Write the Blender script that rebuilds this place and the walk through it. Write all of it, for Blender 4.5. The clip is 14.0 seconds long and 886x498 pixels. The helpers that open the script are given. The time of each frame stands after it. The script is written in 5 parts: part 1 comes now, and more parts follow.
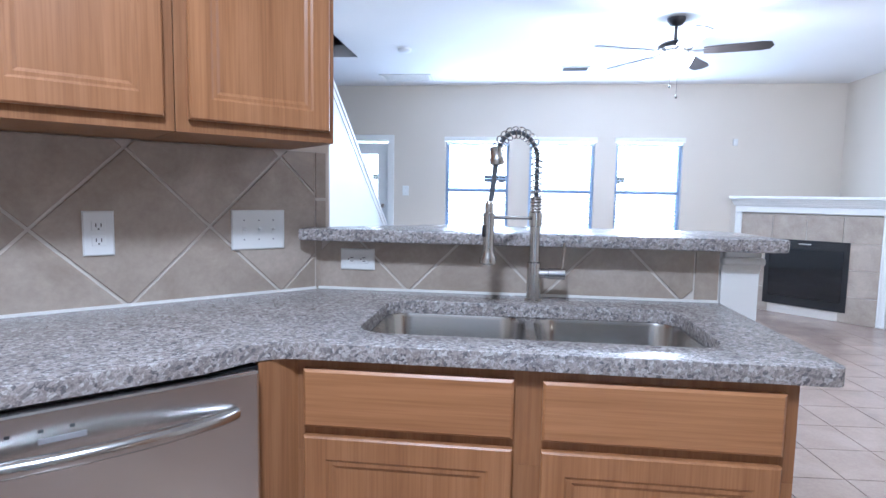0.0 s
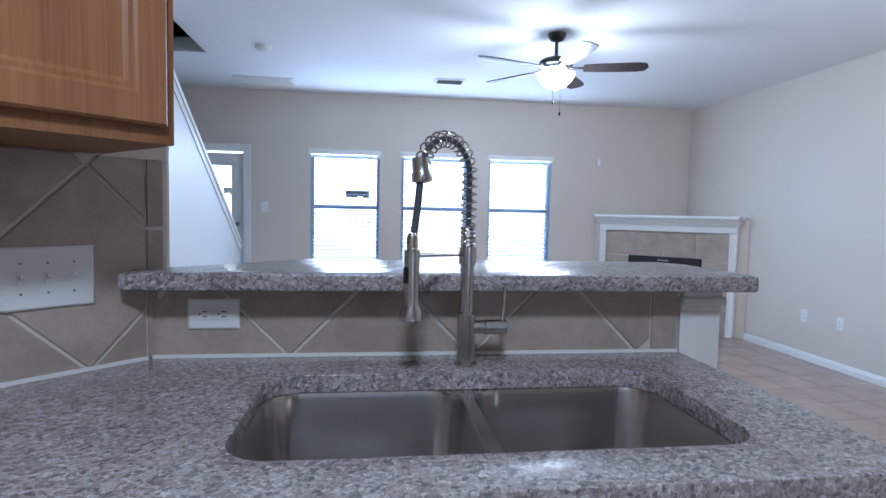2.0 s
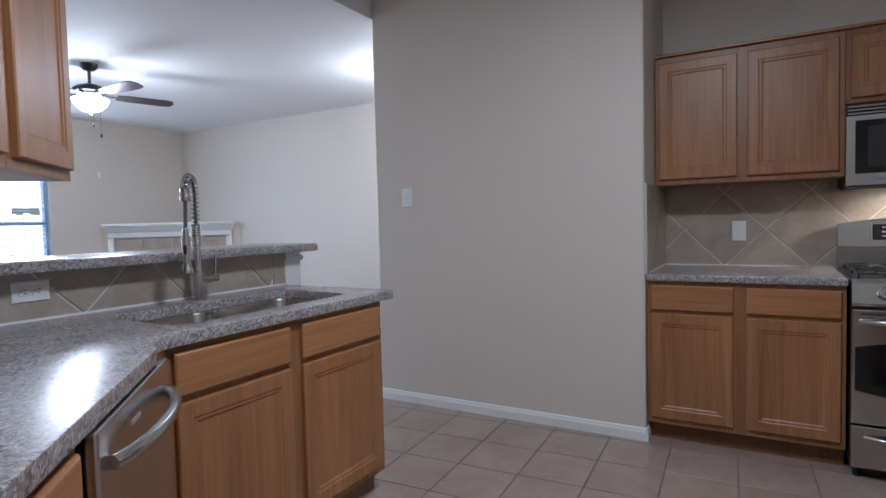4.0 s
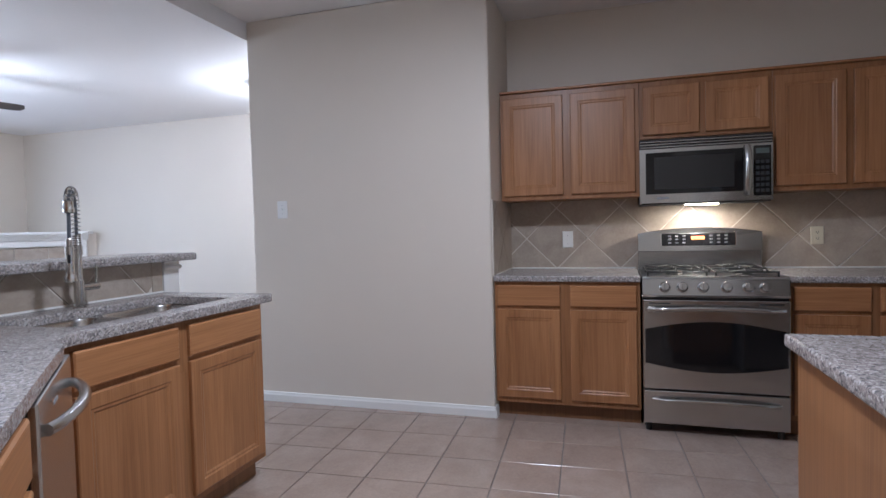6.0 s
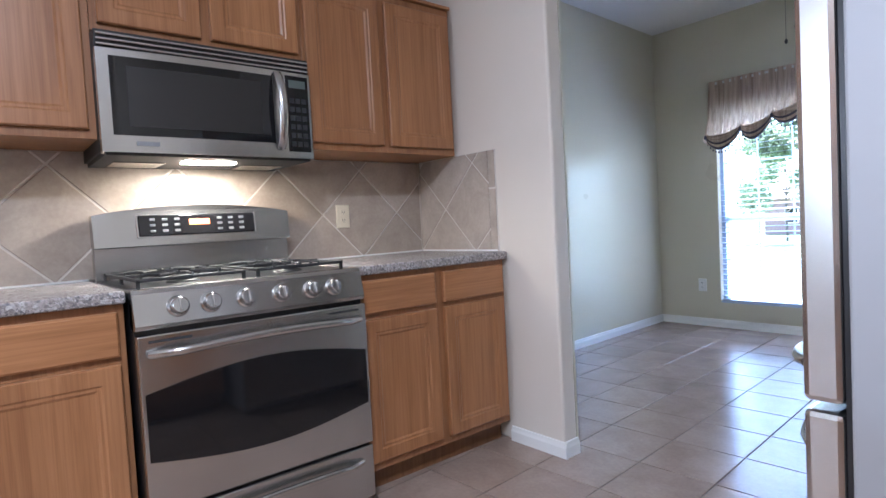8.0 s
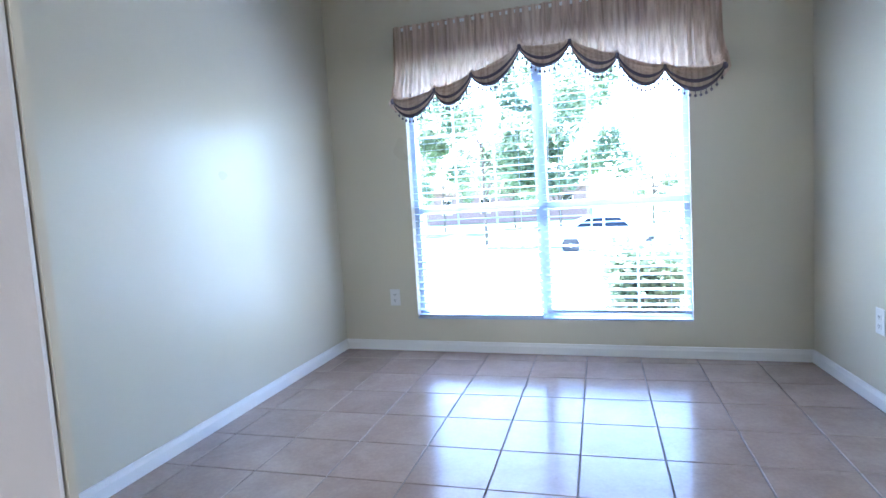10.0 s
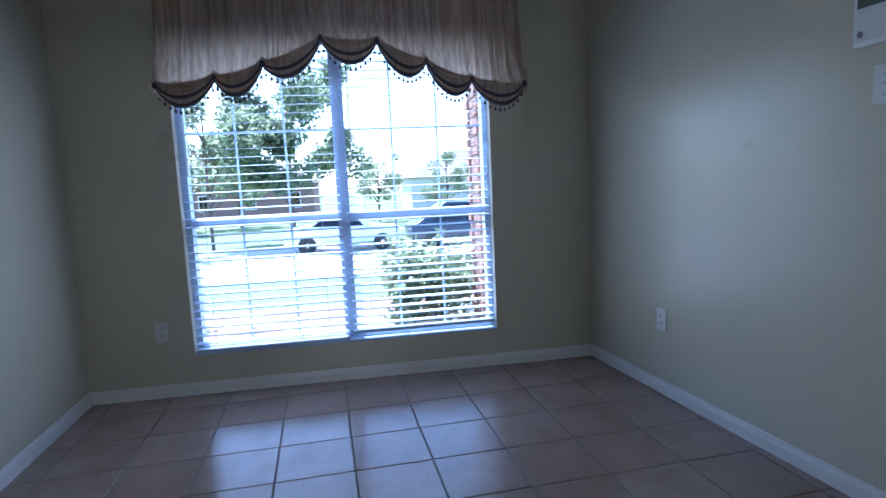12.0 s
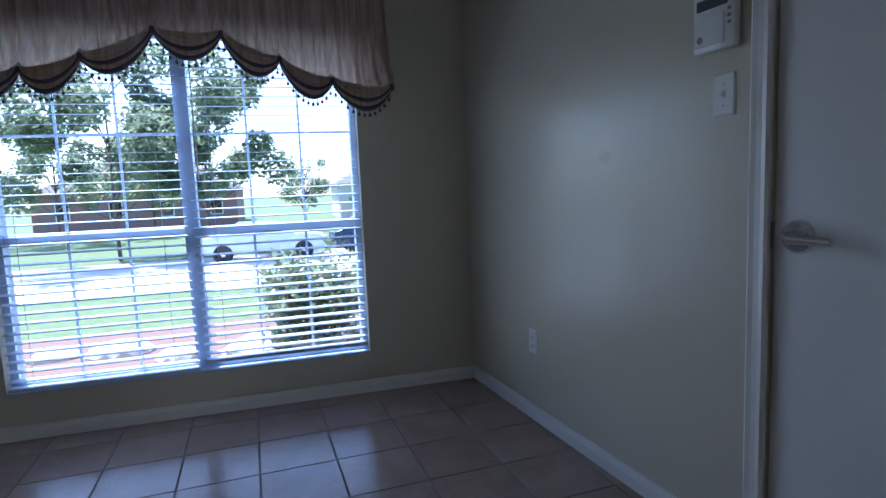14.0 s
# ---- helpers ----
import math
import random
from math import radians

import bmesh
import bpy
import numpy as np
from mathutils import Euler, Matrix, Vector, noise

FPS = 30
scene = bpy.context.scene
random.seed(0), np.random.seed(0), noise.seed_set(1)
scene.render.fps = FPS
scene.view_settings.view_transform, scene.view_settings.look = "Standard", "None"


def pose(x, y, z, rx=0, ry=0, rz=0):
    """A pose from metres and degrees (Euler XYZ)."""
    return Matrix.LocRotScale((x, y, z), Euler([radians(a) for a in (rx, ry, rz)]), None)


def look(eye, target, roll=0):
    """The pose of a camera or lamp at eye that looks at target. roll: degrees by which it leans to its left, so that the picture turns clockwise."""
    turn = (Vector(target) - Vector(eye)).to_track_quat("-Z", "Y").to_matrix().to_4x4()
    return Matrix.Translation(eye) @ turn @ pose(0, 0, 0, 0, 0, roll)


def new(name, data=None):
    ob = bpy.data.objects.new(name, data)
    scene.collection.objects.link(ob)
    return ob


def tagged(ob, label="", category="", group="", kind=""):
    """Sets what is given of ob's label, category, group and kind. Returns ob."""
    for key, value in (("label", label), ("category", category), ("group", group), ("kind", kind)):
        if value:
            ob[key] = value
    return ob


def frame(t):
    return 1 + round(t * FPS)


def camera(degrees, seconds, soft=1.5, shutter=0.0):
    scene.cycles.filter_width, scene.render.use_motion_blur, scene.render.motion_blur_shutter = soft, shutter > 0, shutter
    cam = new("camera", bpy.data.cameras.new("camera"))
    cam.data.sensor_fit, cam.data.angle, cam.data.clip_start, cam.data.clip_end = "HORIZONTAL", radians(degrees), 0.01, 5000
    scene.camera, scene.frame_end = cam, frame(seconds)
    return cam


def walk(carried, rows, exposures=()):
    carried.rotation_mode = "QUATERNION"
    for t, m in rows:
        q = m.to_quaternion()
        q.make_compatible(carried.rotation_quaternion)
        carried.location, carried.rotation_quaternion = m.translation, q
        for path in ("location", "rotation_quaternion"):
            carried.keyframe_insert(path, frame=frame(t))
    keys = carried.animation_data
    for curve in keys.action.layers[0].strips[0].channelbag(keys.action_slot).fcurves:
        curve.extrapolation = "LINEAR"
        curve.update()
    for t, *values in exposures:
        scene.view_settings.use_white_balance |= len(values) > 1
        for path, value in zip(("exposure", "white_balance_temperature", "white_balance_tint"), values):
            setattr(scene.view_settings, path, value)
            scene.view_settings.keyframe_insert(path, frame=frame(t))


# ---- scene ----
cam = camera(76.5, 14.0)
PATH = [
    (0, (0.069, 0.249, 1.233), (-0.161, 2.227, 1.047), 1.0),
    (0.5, (0.031, 0.573, 1.249), (-0.076, 2.562, 1.073), 1.1),
    (1, (0.009, 0.765, 1.26), (0.069, 2.758, 1.1), 1.4),
    (1.5, (-0.021, 0.826, 1.256), (0.088, 2.818, 1.112), 1.3),
    (2, (-0.078, 0.723, 1.262), (0.187, 2.701, 1.138), 1.2),
    (2.5, (-0.31, 0.513, 1.225), (0.316, 2.41, 1.123), 0.7),
    (2.9, (-0.579, 0.374, 1.209), (0.551, 2.022, 1.121), -0.0),
    (3, (-0.65, 0.332, 1.204), (0.592, 1.898, 1.12), 0.0),
    (3.2, (-0.807, 0.23, 1.211), (0.601, 1.648, 1.123), -0.4),
    (5.3, (-1.818, -0.285, 1.221), (0.047, 0.435, 1.151), -1.3),
    (5.5, (-1.817, -0.291, 1.219), (0.063, 0.388, 1.147), -1.3),
    (6, (-1.742, -0.275, 1.224), (0.168, 0.313, 1.151), -1.4),
    (6.5, (-1.538, -0.219, 1.199), (0.399, 0.271, 1.116), -1.3),
    (6.8, (-1.252, -0.175, 1.149), (0.735, 0.045, 1.076), -1.8),
    (7, (-1.072, -0.117, 1.122), (0.925, -0.174, 1.043), -1.1),
    (7.5, (-0.547, -0.0155, 1.0995), (1.351, -0.638, 1.018), -1.8),
    (8, (-0.071, -0.09, 1.056), (1.467, -1.365, 0.968), -3.1),
    (8.5, (0.261, -0.444, 1.035), (1.667, -1.864, 0.946), -2.9),
    (9, (0.472, -0.837, 1.022), (1.533, -2.529, 0.912), -3.1),
    (9.2, (0.521, -1.004, 0.999), (1.424, -2.785, 0.879), -3.2),
    (11.3, (1.174, -2.068, 1.1), (1.324, -4.051, 0.887), -3.1),
    (11.5, (1.196, -2.026, 1.102), (1.115, -4.012, 0.879), -2.7),
    (12, (1.283, -1.913, 1.126), (0.973, -3.875, 0.892), -2.7),
    (12.5, (1.281, -1.838, 1.102), (0.82, -3.772, 0.883), -2.5),
    (13, (1.255, -1.817, 1.098), (0.536, -3.67, 0.879), -2.0),
    (13.5, (1.108, -1.873, 1.111), (0.327, -3.702, 0.894), -2.1),
    (14, (0.874, -2.094, 1.141), (0.335, -4.007, 0.917), -2.4),
]
EXPOSURES = [(0.0, 3.3, 4750, 10), (1.5, 2.65, 4700, 10), (2.5, 2.2, 4850, 10), (3.0, 2.15, 4950, 10), (5.5, 2.65, 5100, 12), (6.0, 2.72, 5100, 12), (7.0, 3.0, 5050, 12), (7.5, 3.25, 5000, 12), (8.0, 3.6, 5000, 12), (8.5, 3.9, 4900, 12), (9.0, 4.25, 4900, 12), (9.2, 4.25, 4900, 12), (11.3, 3.1, 4850, 10), (11.5, 2.95, 4850, 10), (12.0, 2.15, 4700, 12), (12.5, 1.6, 4650, 13), (13.0, 1.3, 4650, 14), (14.0, 1.55, 4850, 14)]
walk(cam, [(t, look(eye, target, roll)) for t, eye, target, roll in PATH], EXPOSURES)

# ---- light ----
world = bpy.data.worlds.new("world")
scene.world = world
world.use_nodes = True
wn = world.node_tree.nodes
sky = wn.new("ShaderNodeTexSky")
sky.sky_type = "NISHITA"
sky.sun_disc = False
sky.sun_elevation, sky.sun_rotation = radians(58), radians(155)
wn["Background"].inputs[1].default_value = 0.15
world.node_tree.links.new(sky.outputs[0], wn["Background"].inputs[0])
sun = new("sun", bpy.data.lights.new("sun", "SUN"))
sun.data.energy, sun.data.angle, sun.data.color = 5.0, radians(0.6), (1.0, 0.94, 0.86)
sun.matrix_world = look((20 * math.sin(radians(155)), 20 * math.cos(radians(155)), 32), (0, 0, 0))


def lamp(name, kind, energy, color, m, **more):
    ob = new(name, bpy.data.lights.new(name, kind))
    ob.data.energy, ob.data.color, ob.matrix_world = energy, color, m
    for k, v in more.items():
        if k == "size":
            ob.data.size = v
        if k == "size_y":
            ob.data.shape, ob.data.size_y = "RECTANGLE", v
        if k == "radius":
            ob.data.shadow_soft_size = v
    return ob


# ---- materials ----
def material(name, color=(0.8, 0.8, 0.8), rough=0.5, metal=0.0, spec=0.5):
    m = bpy.data.materials.new(name)
    m.use_nodes = True
    b = m.node_tree.nodes["Principled BSDF"]
    b.inputs["Base Color"].default_value = (*color, 1)
    b.inputs["Roughness"].default_value = rough
    b.inputs["Metallic"].default_value = metal
    b.inputs["Specular IOR Level"].default_value = spec
    return m


class Nodes:
    """Short ways to add nodes to a material."""

    def __init__(self, m):
        self.t, self.n, self.l = m.node_tree, m.node_tree.nodes, m.node_tree.links
        self.b = self.n["Principled BSDF"]

    def coord(self, scale=(1, 1, 1), rot=(0, 0, 0), generated=False):
        c = self.n.new("ShaderNodeTexCoord")
        mp = self.n.new("ShaderNodeMapping")
        mp.inputs["Scale"].default_value = scale
        mp.inputs["Rotation"].default_value = rot
        self.l.new(c.outputs["Object"], mp.inputs[0])
        return mp.outputs[0]

    def shifted(self, vec, amount=13.0):
        """Another stretch of the pattern for each object."""
        o = self.n.new("ShaderNodeObjectInfo")
        mul = self.n.new("ShaderNodeMath")
        mul.operation = "MULTIPLY"
        mul.inputs[1].default_value = amount
        self.l.new(o.outputs["Random"], mul.inputs[0])
        add = self.n.new("ShaderNodeVectorMath")
        self.l.new(vec, add.inputs[0])
        self.l.new(mul.outputs[0], add.inputs[1])
        return add.outputs[0]

    def noise(self, vec, scale, detail=4, rough=0.55, distort=0.0):
        n = self.n.new("ShaderNodeTexNoise")
        n.inputs["Scale"].default_value, n.inputs["Detail"].default_value = scale, detail
        n.inputs["Roughness"].default_value, n.inputs["Distortion"].default_value = rough, distort
        self.l.new(vec, n.inputs["Vector"])
        return n.outputs["Fac"]

    def voronoi(self, vec, scale, out="Color"):
        n = self.n.new("ShaderNodeTexVoronoi")
        n.inputs["Scale"].default_value = scale
        self.l.new(vec, n.inputs["Vector"])
        return n.outputs[out]

    def ramp(self, fac, stops, hard=False):
        r = self.n.new("ShaderNodeValToRGB")
        if hard:
            r.color_ramp.interpolation = "CONSTANT"
        e = r.color_ramp.elements
        while len(e) < len(stops):
            e.new(0.5)
        for el, (p, c) in zip(e, stops):
            el.position, el.color = p, (*c, 1)
        self.l.new(fac, r.inputs[0])
        return r.outputs[0]

    def mix(self, fac, a, b, mode="MIX"):
        m = self.n.new("ShaderNodeMix")
        m.data_type, m.blend_type = "RGBA", mode
        for sock, v in ((m.inputs[0], fac), (m.inputs[6], a), (m.inputs[7], b)):
            if hasattr(v, "is_linked"):
                self.l.new(v, sock)
            elif isinstance(v, tuple):
                sock.default_value = (*v, 1)
            else:
                sock.default_value = v
        return m.outputs[2]

    def color(self, out):
        self.l.new(out, self.b.inputs["Base Color"])

    def rough(self, fac, lo, hi):
        r = self.n.new("ShaderNodeMapRange")
        r.inputs[3].default_value, r.inputs[4].default_value = lo, hi
        self.l.new(fac, r.inputs[0])
        self.l.new(r.outputs[0], self.b.inputs["Roughness"])

    def bump(self, fac, strength=0.2, dist=0.002):
        p = self.n.new("ShaderNodeBump")
        p.inputs["Strength"].default_value, p.inputs["Distance"].default_value = strength, dist
        self.l.new(fac, p.inputs["Height"])
        self.l.new(p.outputs[0], self.b.inputs["Normal"])


def paint(name, color, rough=0.6, orange=0.25, scale=90):
    m = material(name, color, rough)
    k = Nodes(m)
    v = k.coord()
    big = k.noise(v, 1.3, 3)
    k.color(k.mix(big, tuple(c * 0.96 for c in color), tuple(min(1, c * 1.03) for c in color)))
    fine = k.noise(v, scale, 3)
    k.bump(fine, orange, 0.0015)
    k.rough(big, rough - 0.06, rough + 0.05)
    return m


def oak(name, grain_axis="z", tint=1.0):
    m = material(name, (0.4, 0.19, 0.07), 0.38)
    k = Nodes(m)
    sc = {"z": (1, 1, 0.07), "x": (0.07, 1, 1), "y": (1, 0.07, 1)}[grain_axis]
    v = k.shifted(k.coord(sc))
    base = k.noise(v, 11, 6, 0.62, 1.4)
    pores = k.noise(k.shifted(k.coord(tuple(0.25 * s if s < 1 else s for s in sc))), 170, 3, 0.6)
    streak = k.noise(k.shifted(k.coord(tuple(0.4 * s if s < 1 else s for s in sc)), 5.0), 46, 3, 0.6, 0.5)
    wide = k.noise(k.shifted(k.coord(sc), 7.0), 2.2, 2)
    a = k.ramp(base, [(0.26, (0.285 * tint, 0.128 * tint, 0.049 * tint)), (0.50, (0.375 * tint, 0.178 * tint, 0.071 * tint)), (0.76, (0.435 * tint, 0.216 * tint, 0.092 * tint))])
    b = k.ramp(pores, [(0.40, (0.72, 0.67, 0.62)), (0.54, (1, 1, 1))])
    d = k.ramp(streak, [(0.36, (0.80, 0.76, 0.72)), (0.56, (1.03, 1.03, 1.03))])
    c = k.ramp(wide, [(0.35, (0.88, 0.86, 0.84)), (0.65, (1.06, 1.05, 1.03))])
    k.color(k.mix(0.45, k.mix(0.6, k.mix(1.0, a, c, "MULTIPLY"), d, "MULTIPLY"), b, "MULTIPLY"))
    k.bump(pores, 0.12, 0.0008)
    k.rough(base, 0.32, 0.46)
    return m


def granite(name):
    m = material(name, (0.4, 0.38, 0.37), 0.25)
    k = Nodes(m)
    v = k.coord()
    w = k.noise(v, 60, 3, 0.6)
    warp = k.n.new("ShaderNodeVectorMath")
    warp.operation = "MULTIPLY_ADD"
    comb = k.n.new("ShaderNodeCombineXYZ")
    for i in range(3):
        k.l.new(w, comb.inputs[i])
    k.l.new(comb.outputs[0], warp.inputs[0])
    warp.inputs[1].default_value = (0.018, 0.018, 0.018)
    k.l.new(v, warp.inputs[2])
    cells = k.voronoi(warp.outputs[0], 150)
    sep = k.n.new("ShaderNodeSeparateColor")
    k.l.new(cells, sep.inputs[0])
    pal = k.ramp(sep.outputs[0], [(0.0, (0.16, 0.155, 0.16)), (0.10, (0.235, 0.22, 0.215)), (0.28, (0.31, 0.285, 0.27)), (0.52, (0.37, 0.345, 0.33)), (0.76, (0.43, 0.415, 0.405)), (0.92, (0.51, 0.50, 0.49))], True)
    fine = k.voronoi(warp.outputs[0], 330)
    sf = k.n.new("ShaderNodeSeparateColor")
    k.l.new(fine, sf.inputs[0])
    tone = k.ramp(sf.outputs[1], [(0.0, (0.6, 0.58, 0.57)), (0.5, (0.95, 0.93, 0.92)), (1.0, (1.2, 1.18, 1.16))])
    big = k.noise(v, 9, 3)
    cloud = k.ramp(big, [(0.35, (0.9, 0.88, 0.88)), (0.65, (1.06, 1.05, 1.05))])
    k.color(k.mix(1.0, k.mix(0.8, pal, tone, "MULTIPLY"), cloud, "MULTIPLY"))
    k.rough(w, 0.18, 0.3)
    return m


def ceramic(name, lo, hi, rough=(0.3, 0.45), bump=0.1, scale=7):
    m = material(name, hi, 0.4)
    k = Nodes(m)
    v = k.shifted(k.coord(), 31.0)
    a = k.noise(v, scale, 6, 0.65, 0.4)
    f = k.noise(v, 70, 3)
    c = k.ramp(a, [(0.3, lo), (0.68, hi)])
    d = k.ramp(f, [(0.3, (0.93, 0.93, 0.93)), (0.7, (1.04, 1.04, 1.04))])
    o = k.n.new("ShaderNodeObjectInfo")
    e = k.ramp(o.outputs["Random"], [(0, (0.93, 0.92, 0.91)), (1, (1.05, 1.05, 1.05))])
    k.color(k.mix(1.0, k.mix(1.0, c, d, "MULTIPLY"), e, "MULTIPLY"))
    k.bump(a, bump, 0.003)
    k.rough(a, *rough)
    return m


def steel(name, color=(0.60, 0.60, 0.60), rough=0.27, along="x", streak=0.015):
    m = material(name, color, rough, 1.0)
    k = Nodes(m)
    sc = {"x": (0.01, 1, 1), "y": (1, 0.01, 1), "z": (1, 1, 0.01)}[along]
    f = k.noise(k.coord(sc), 350, 2)
    g = k.noise(k.coord(), 5, 3)
    k.color(k.mix(g, tuple(c * 0.92 for c in color), tuple(c * 1.05 for c in color)))
    k.rough(f, rough - streak * 0.3, rough + streak * 0.3)
    return m


TAN = paint("tan_wall_paint", (0.66, 0.597, 0.515), 0.55)
GREEN = paint("sage_wall_paint", (0.61, 0.57, 0.44), 0.30, 0.10)
WHITE = paint("white_trim_paint", (0.80, 0.79, 0.76), 0.35, 0.06)
STAIR = paint("pale_stair_paint", (0.72, 0.72, 0.70), 0.5)
CEIL = paint("ceiling_paint", (0.80, 0.79, 0.78), 0.75, 0.5, 60)
DOORPAINT = paint("door_paint", (0.74, 0.74, 0.73), 0.4, 0.08)
OAK, OAKX = oak("oak_upright"), oak("oak_level", "x")
OAKF = oak("oak_face_frame", "z", 0.84)
# Oak with shade put into its tint, for toe kicks and the threshold.
OAKD = oak("shaded_oak", "z", 0.55)
GRANITE = granite("granite_worktop")
SPLASH = ceramic("splash_tile", (0.335, 0.277, 0.222), (0.465, 0.40, 0.332))
FLOORT = ceramic("floor_tile", (0.31, 0.232, 0.185), (0.405, 0.315, 0.26), (0.13, 0.25), 0.05, 4)
GROUTW = paint("pale_grout", (0.66, 0.61, 0.55), 0.8)
GROUTF = paint("floor_grout", (0.22, 0.185, 0.16), 0.85)
STEEL = steel("brushed_steel", (0.52, 0.515, 0.50), 0.24)
STEELZ = steel("brushed_steel_upright", (0.62, 0.61, 0.60), 0.26, "z")
NICKEL = steel("brushed_nickel", (0.55, 0.53, 0.50), 0.24, "z", 0.06)
SINKSTEEL = steel("sink_steel", (0.56, 0.55, 0.53), 0.23, "x")
CHROME = material("chrome", (0.75, 0.75, 0.76), 0.1, 1.0)
BLACK = material("black_enamel", (0.012, 0.012, 0.013), 0.3)
GLASSK = material("black_glass", (0.008, 0.008, 0.009), 0.06)
IRON = paint("cast_iron", (0.02, 0.02, 0.02), 0.55, 0.3, 200)
PLASTIC = material("white_plastic", (0.78, 0.78, 0.76), 0.35)
ALMOND = material("almond_plastic", (0.66, 0.60, 0.46), 0.35)
DARK = material("dark_slot", (0.02, 0.02, 0.02), 0.6)
# White vinyl and slats: the blue of backlighting is put into their colour.
VINYL = material("backlit_vinyl", (0.46, 0.56, 0.72), 0.35)
BLIND = material("backlit_slat", (0.54, 0.62, 0.76), 0.45)
FANWOOD = material("dark_fan_wood", (0.035, 0.028, 0.025), 0.4)
BRONZE = material("bronze_metal", (0.06, 0.055, 0.055), 0.35, 0.8)
GREYP = material("grey_print", (0.25, 0.25, 0.26), 0.5)
HOSE = material("dark_hose", (0.07, 0.075, 0.085), 0.4)
KEYPRINT = material("dim_grey_print", (0.11, 0.11, 0.115), 0.4)
LCD = material("grey_display", (0.10, 0.12, 0.11), 0.25)


def glowing(name, color, strength):
    m = material(name, color, 0.4)
    b = m.node_tree.nodes["Principled BSDF"]
    b.inputs["Emission Color"].default_value, b.inputs["Emission Strength"].default_value = (*color, 1), strength
    return m


GLOBE = glowing("lit_glass_bowl", (1.0, 0.95, 0.88), 5.0)
BULB = glowing("lit_lens", (1.0, 0.80, 0.52), 14.0)
LED = glowing("lit_digits", (1.0, 0.22, 0.05), 0.35)
PANE = material("window_glass", (1, 1, 1), 0.0)
PANE.node_tree.nodes["Principled BSDF"].inputs["Transmission Weight"].default_value = 1.0
PANE.node_tree.nodes["Principled BSDF"].inputs["IOR"].default_value = 1.01


# ---- mesh helpers ----
def put_mesh(name, bm, mat):
    me = bpy.data.meshes.new(name)
    bmesh.ops.recalc_face_normals(bm, faces=bm.faces)
    bm.to_mesh(me)
    bm.free()
    me.materials.append(mat)
    return me


def smooth(me):
    for p in me.polygons:
        p.use_smooth = True


def part(name, bm, mat, parent, label="", round_=False):
    ob = new(name, put_mesh(name, bm, mat))
    ob.parent = parent
    if round_:
        smooth(ob.data)
        ob.data.set_sharp_from_angle(angle=radians(40))
    if label:
        tagged(ob, label)
    return ob


def thing(name, m, label, category, group="", kind=""):
    ob = new(name)
    ob.empty_display_size = 0.1
    ob.matrix_world = m
    return tagged(ob, label, category, group, kind)


def solid(name, bm, mat, label="", category="", kind="structure", group="", m=None):
    ob = new(name, put_mesh(name, bm, mat))
    if m is not None:
        ob.matrix_world = m
    return tagged(ob, label, category, group, kind)


def box(x0, y0, z0, x1, y1, z1, bevel=0.0, bm=None, seg=2):
    own = bmesh.new()
    vs = [own.verts.new((x, y, z)) for x in (x0, x1) for y in (y0, y1) for z in (z0, z1)]
    for f in ((0, 1, 3, 2), (4, 6, 7, 5), (0, 4, 5, 1), (2, 3, 7, 6), (0, 2, 6, 4), (1, 5, 7, 3)):
        own.faces.new([vs[i] for i in f])
    bmesh.ops.recalc_face_normals(own, faces=own.faces)
    if bevel:
        bmesh.ops.bevel(own, geom=list(own.edges), offset=bevel, segments=seg, affect="EDGES", profile=0.5)
    return own if bm is None else merge(bm, own)


def merge(bm, other, m=None):
    if m is not None:
        bmesh.ops.transform(other, matrix=m, verts=other.verts)
    me = bpy.data.meshes.new("join")
    other.to_mesh(me)
    other.free()
    bm.from_mesh(me)
    bpy.data.meshes.remove(me)
    return bm


def prism(points, z0, z1, bevel=0.0, bm=None, top_only=False, seg=2):
    """An upright prism over a plan outline."""
    own = bmesh.new()
    lo = [own.verts.new((x, y, z0)) for x, y in points]
    hi = [own.verts.new((x, y, z1)) for x, y in points]
    own.faces.new(lo)
    own.faces.new(hi)
    n = len(points)
    for i in range(n):
        own.faces.new((lo[i], lo[(i + 1) % n], hi[(i + 1) % n], hi[i]))
    bmesh.ops.recalc_face_normals(own, faces=own.faces)
    if bevel:
        es = [e for e in own.edges if abs(e.verts[0].co.z - e.verts[1].co.z) < 1e-6 and (not top_only or e.verts[0].co.z > z0 + 1e-6)]
        bmesh.ops.bevel(own, geom=es, offset=bevel, segments=seg, affect="EDGES", profile=0.5)
    return own if bm is None else merge(bm, own)


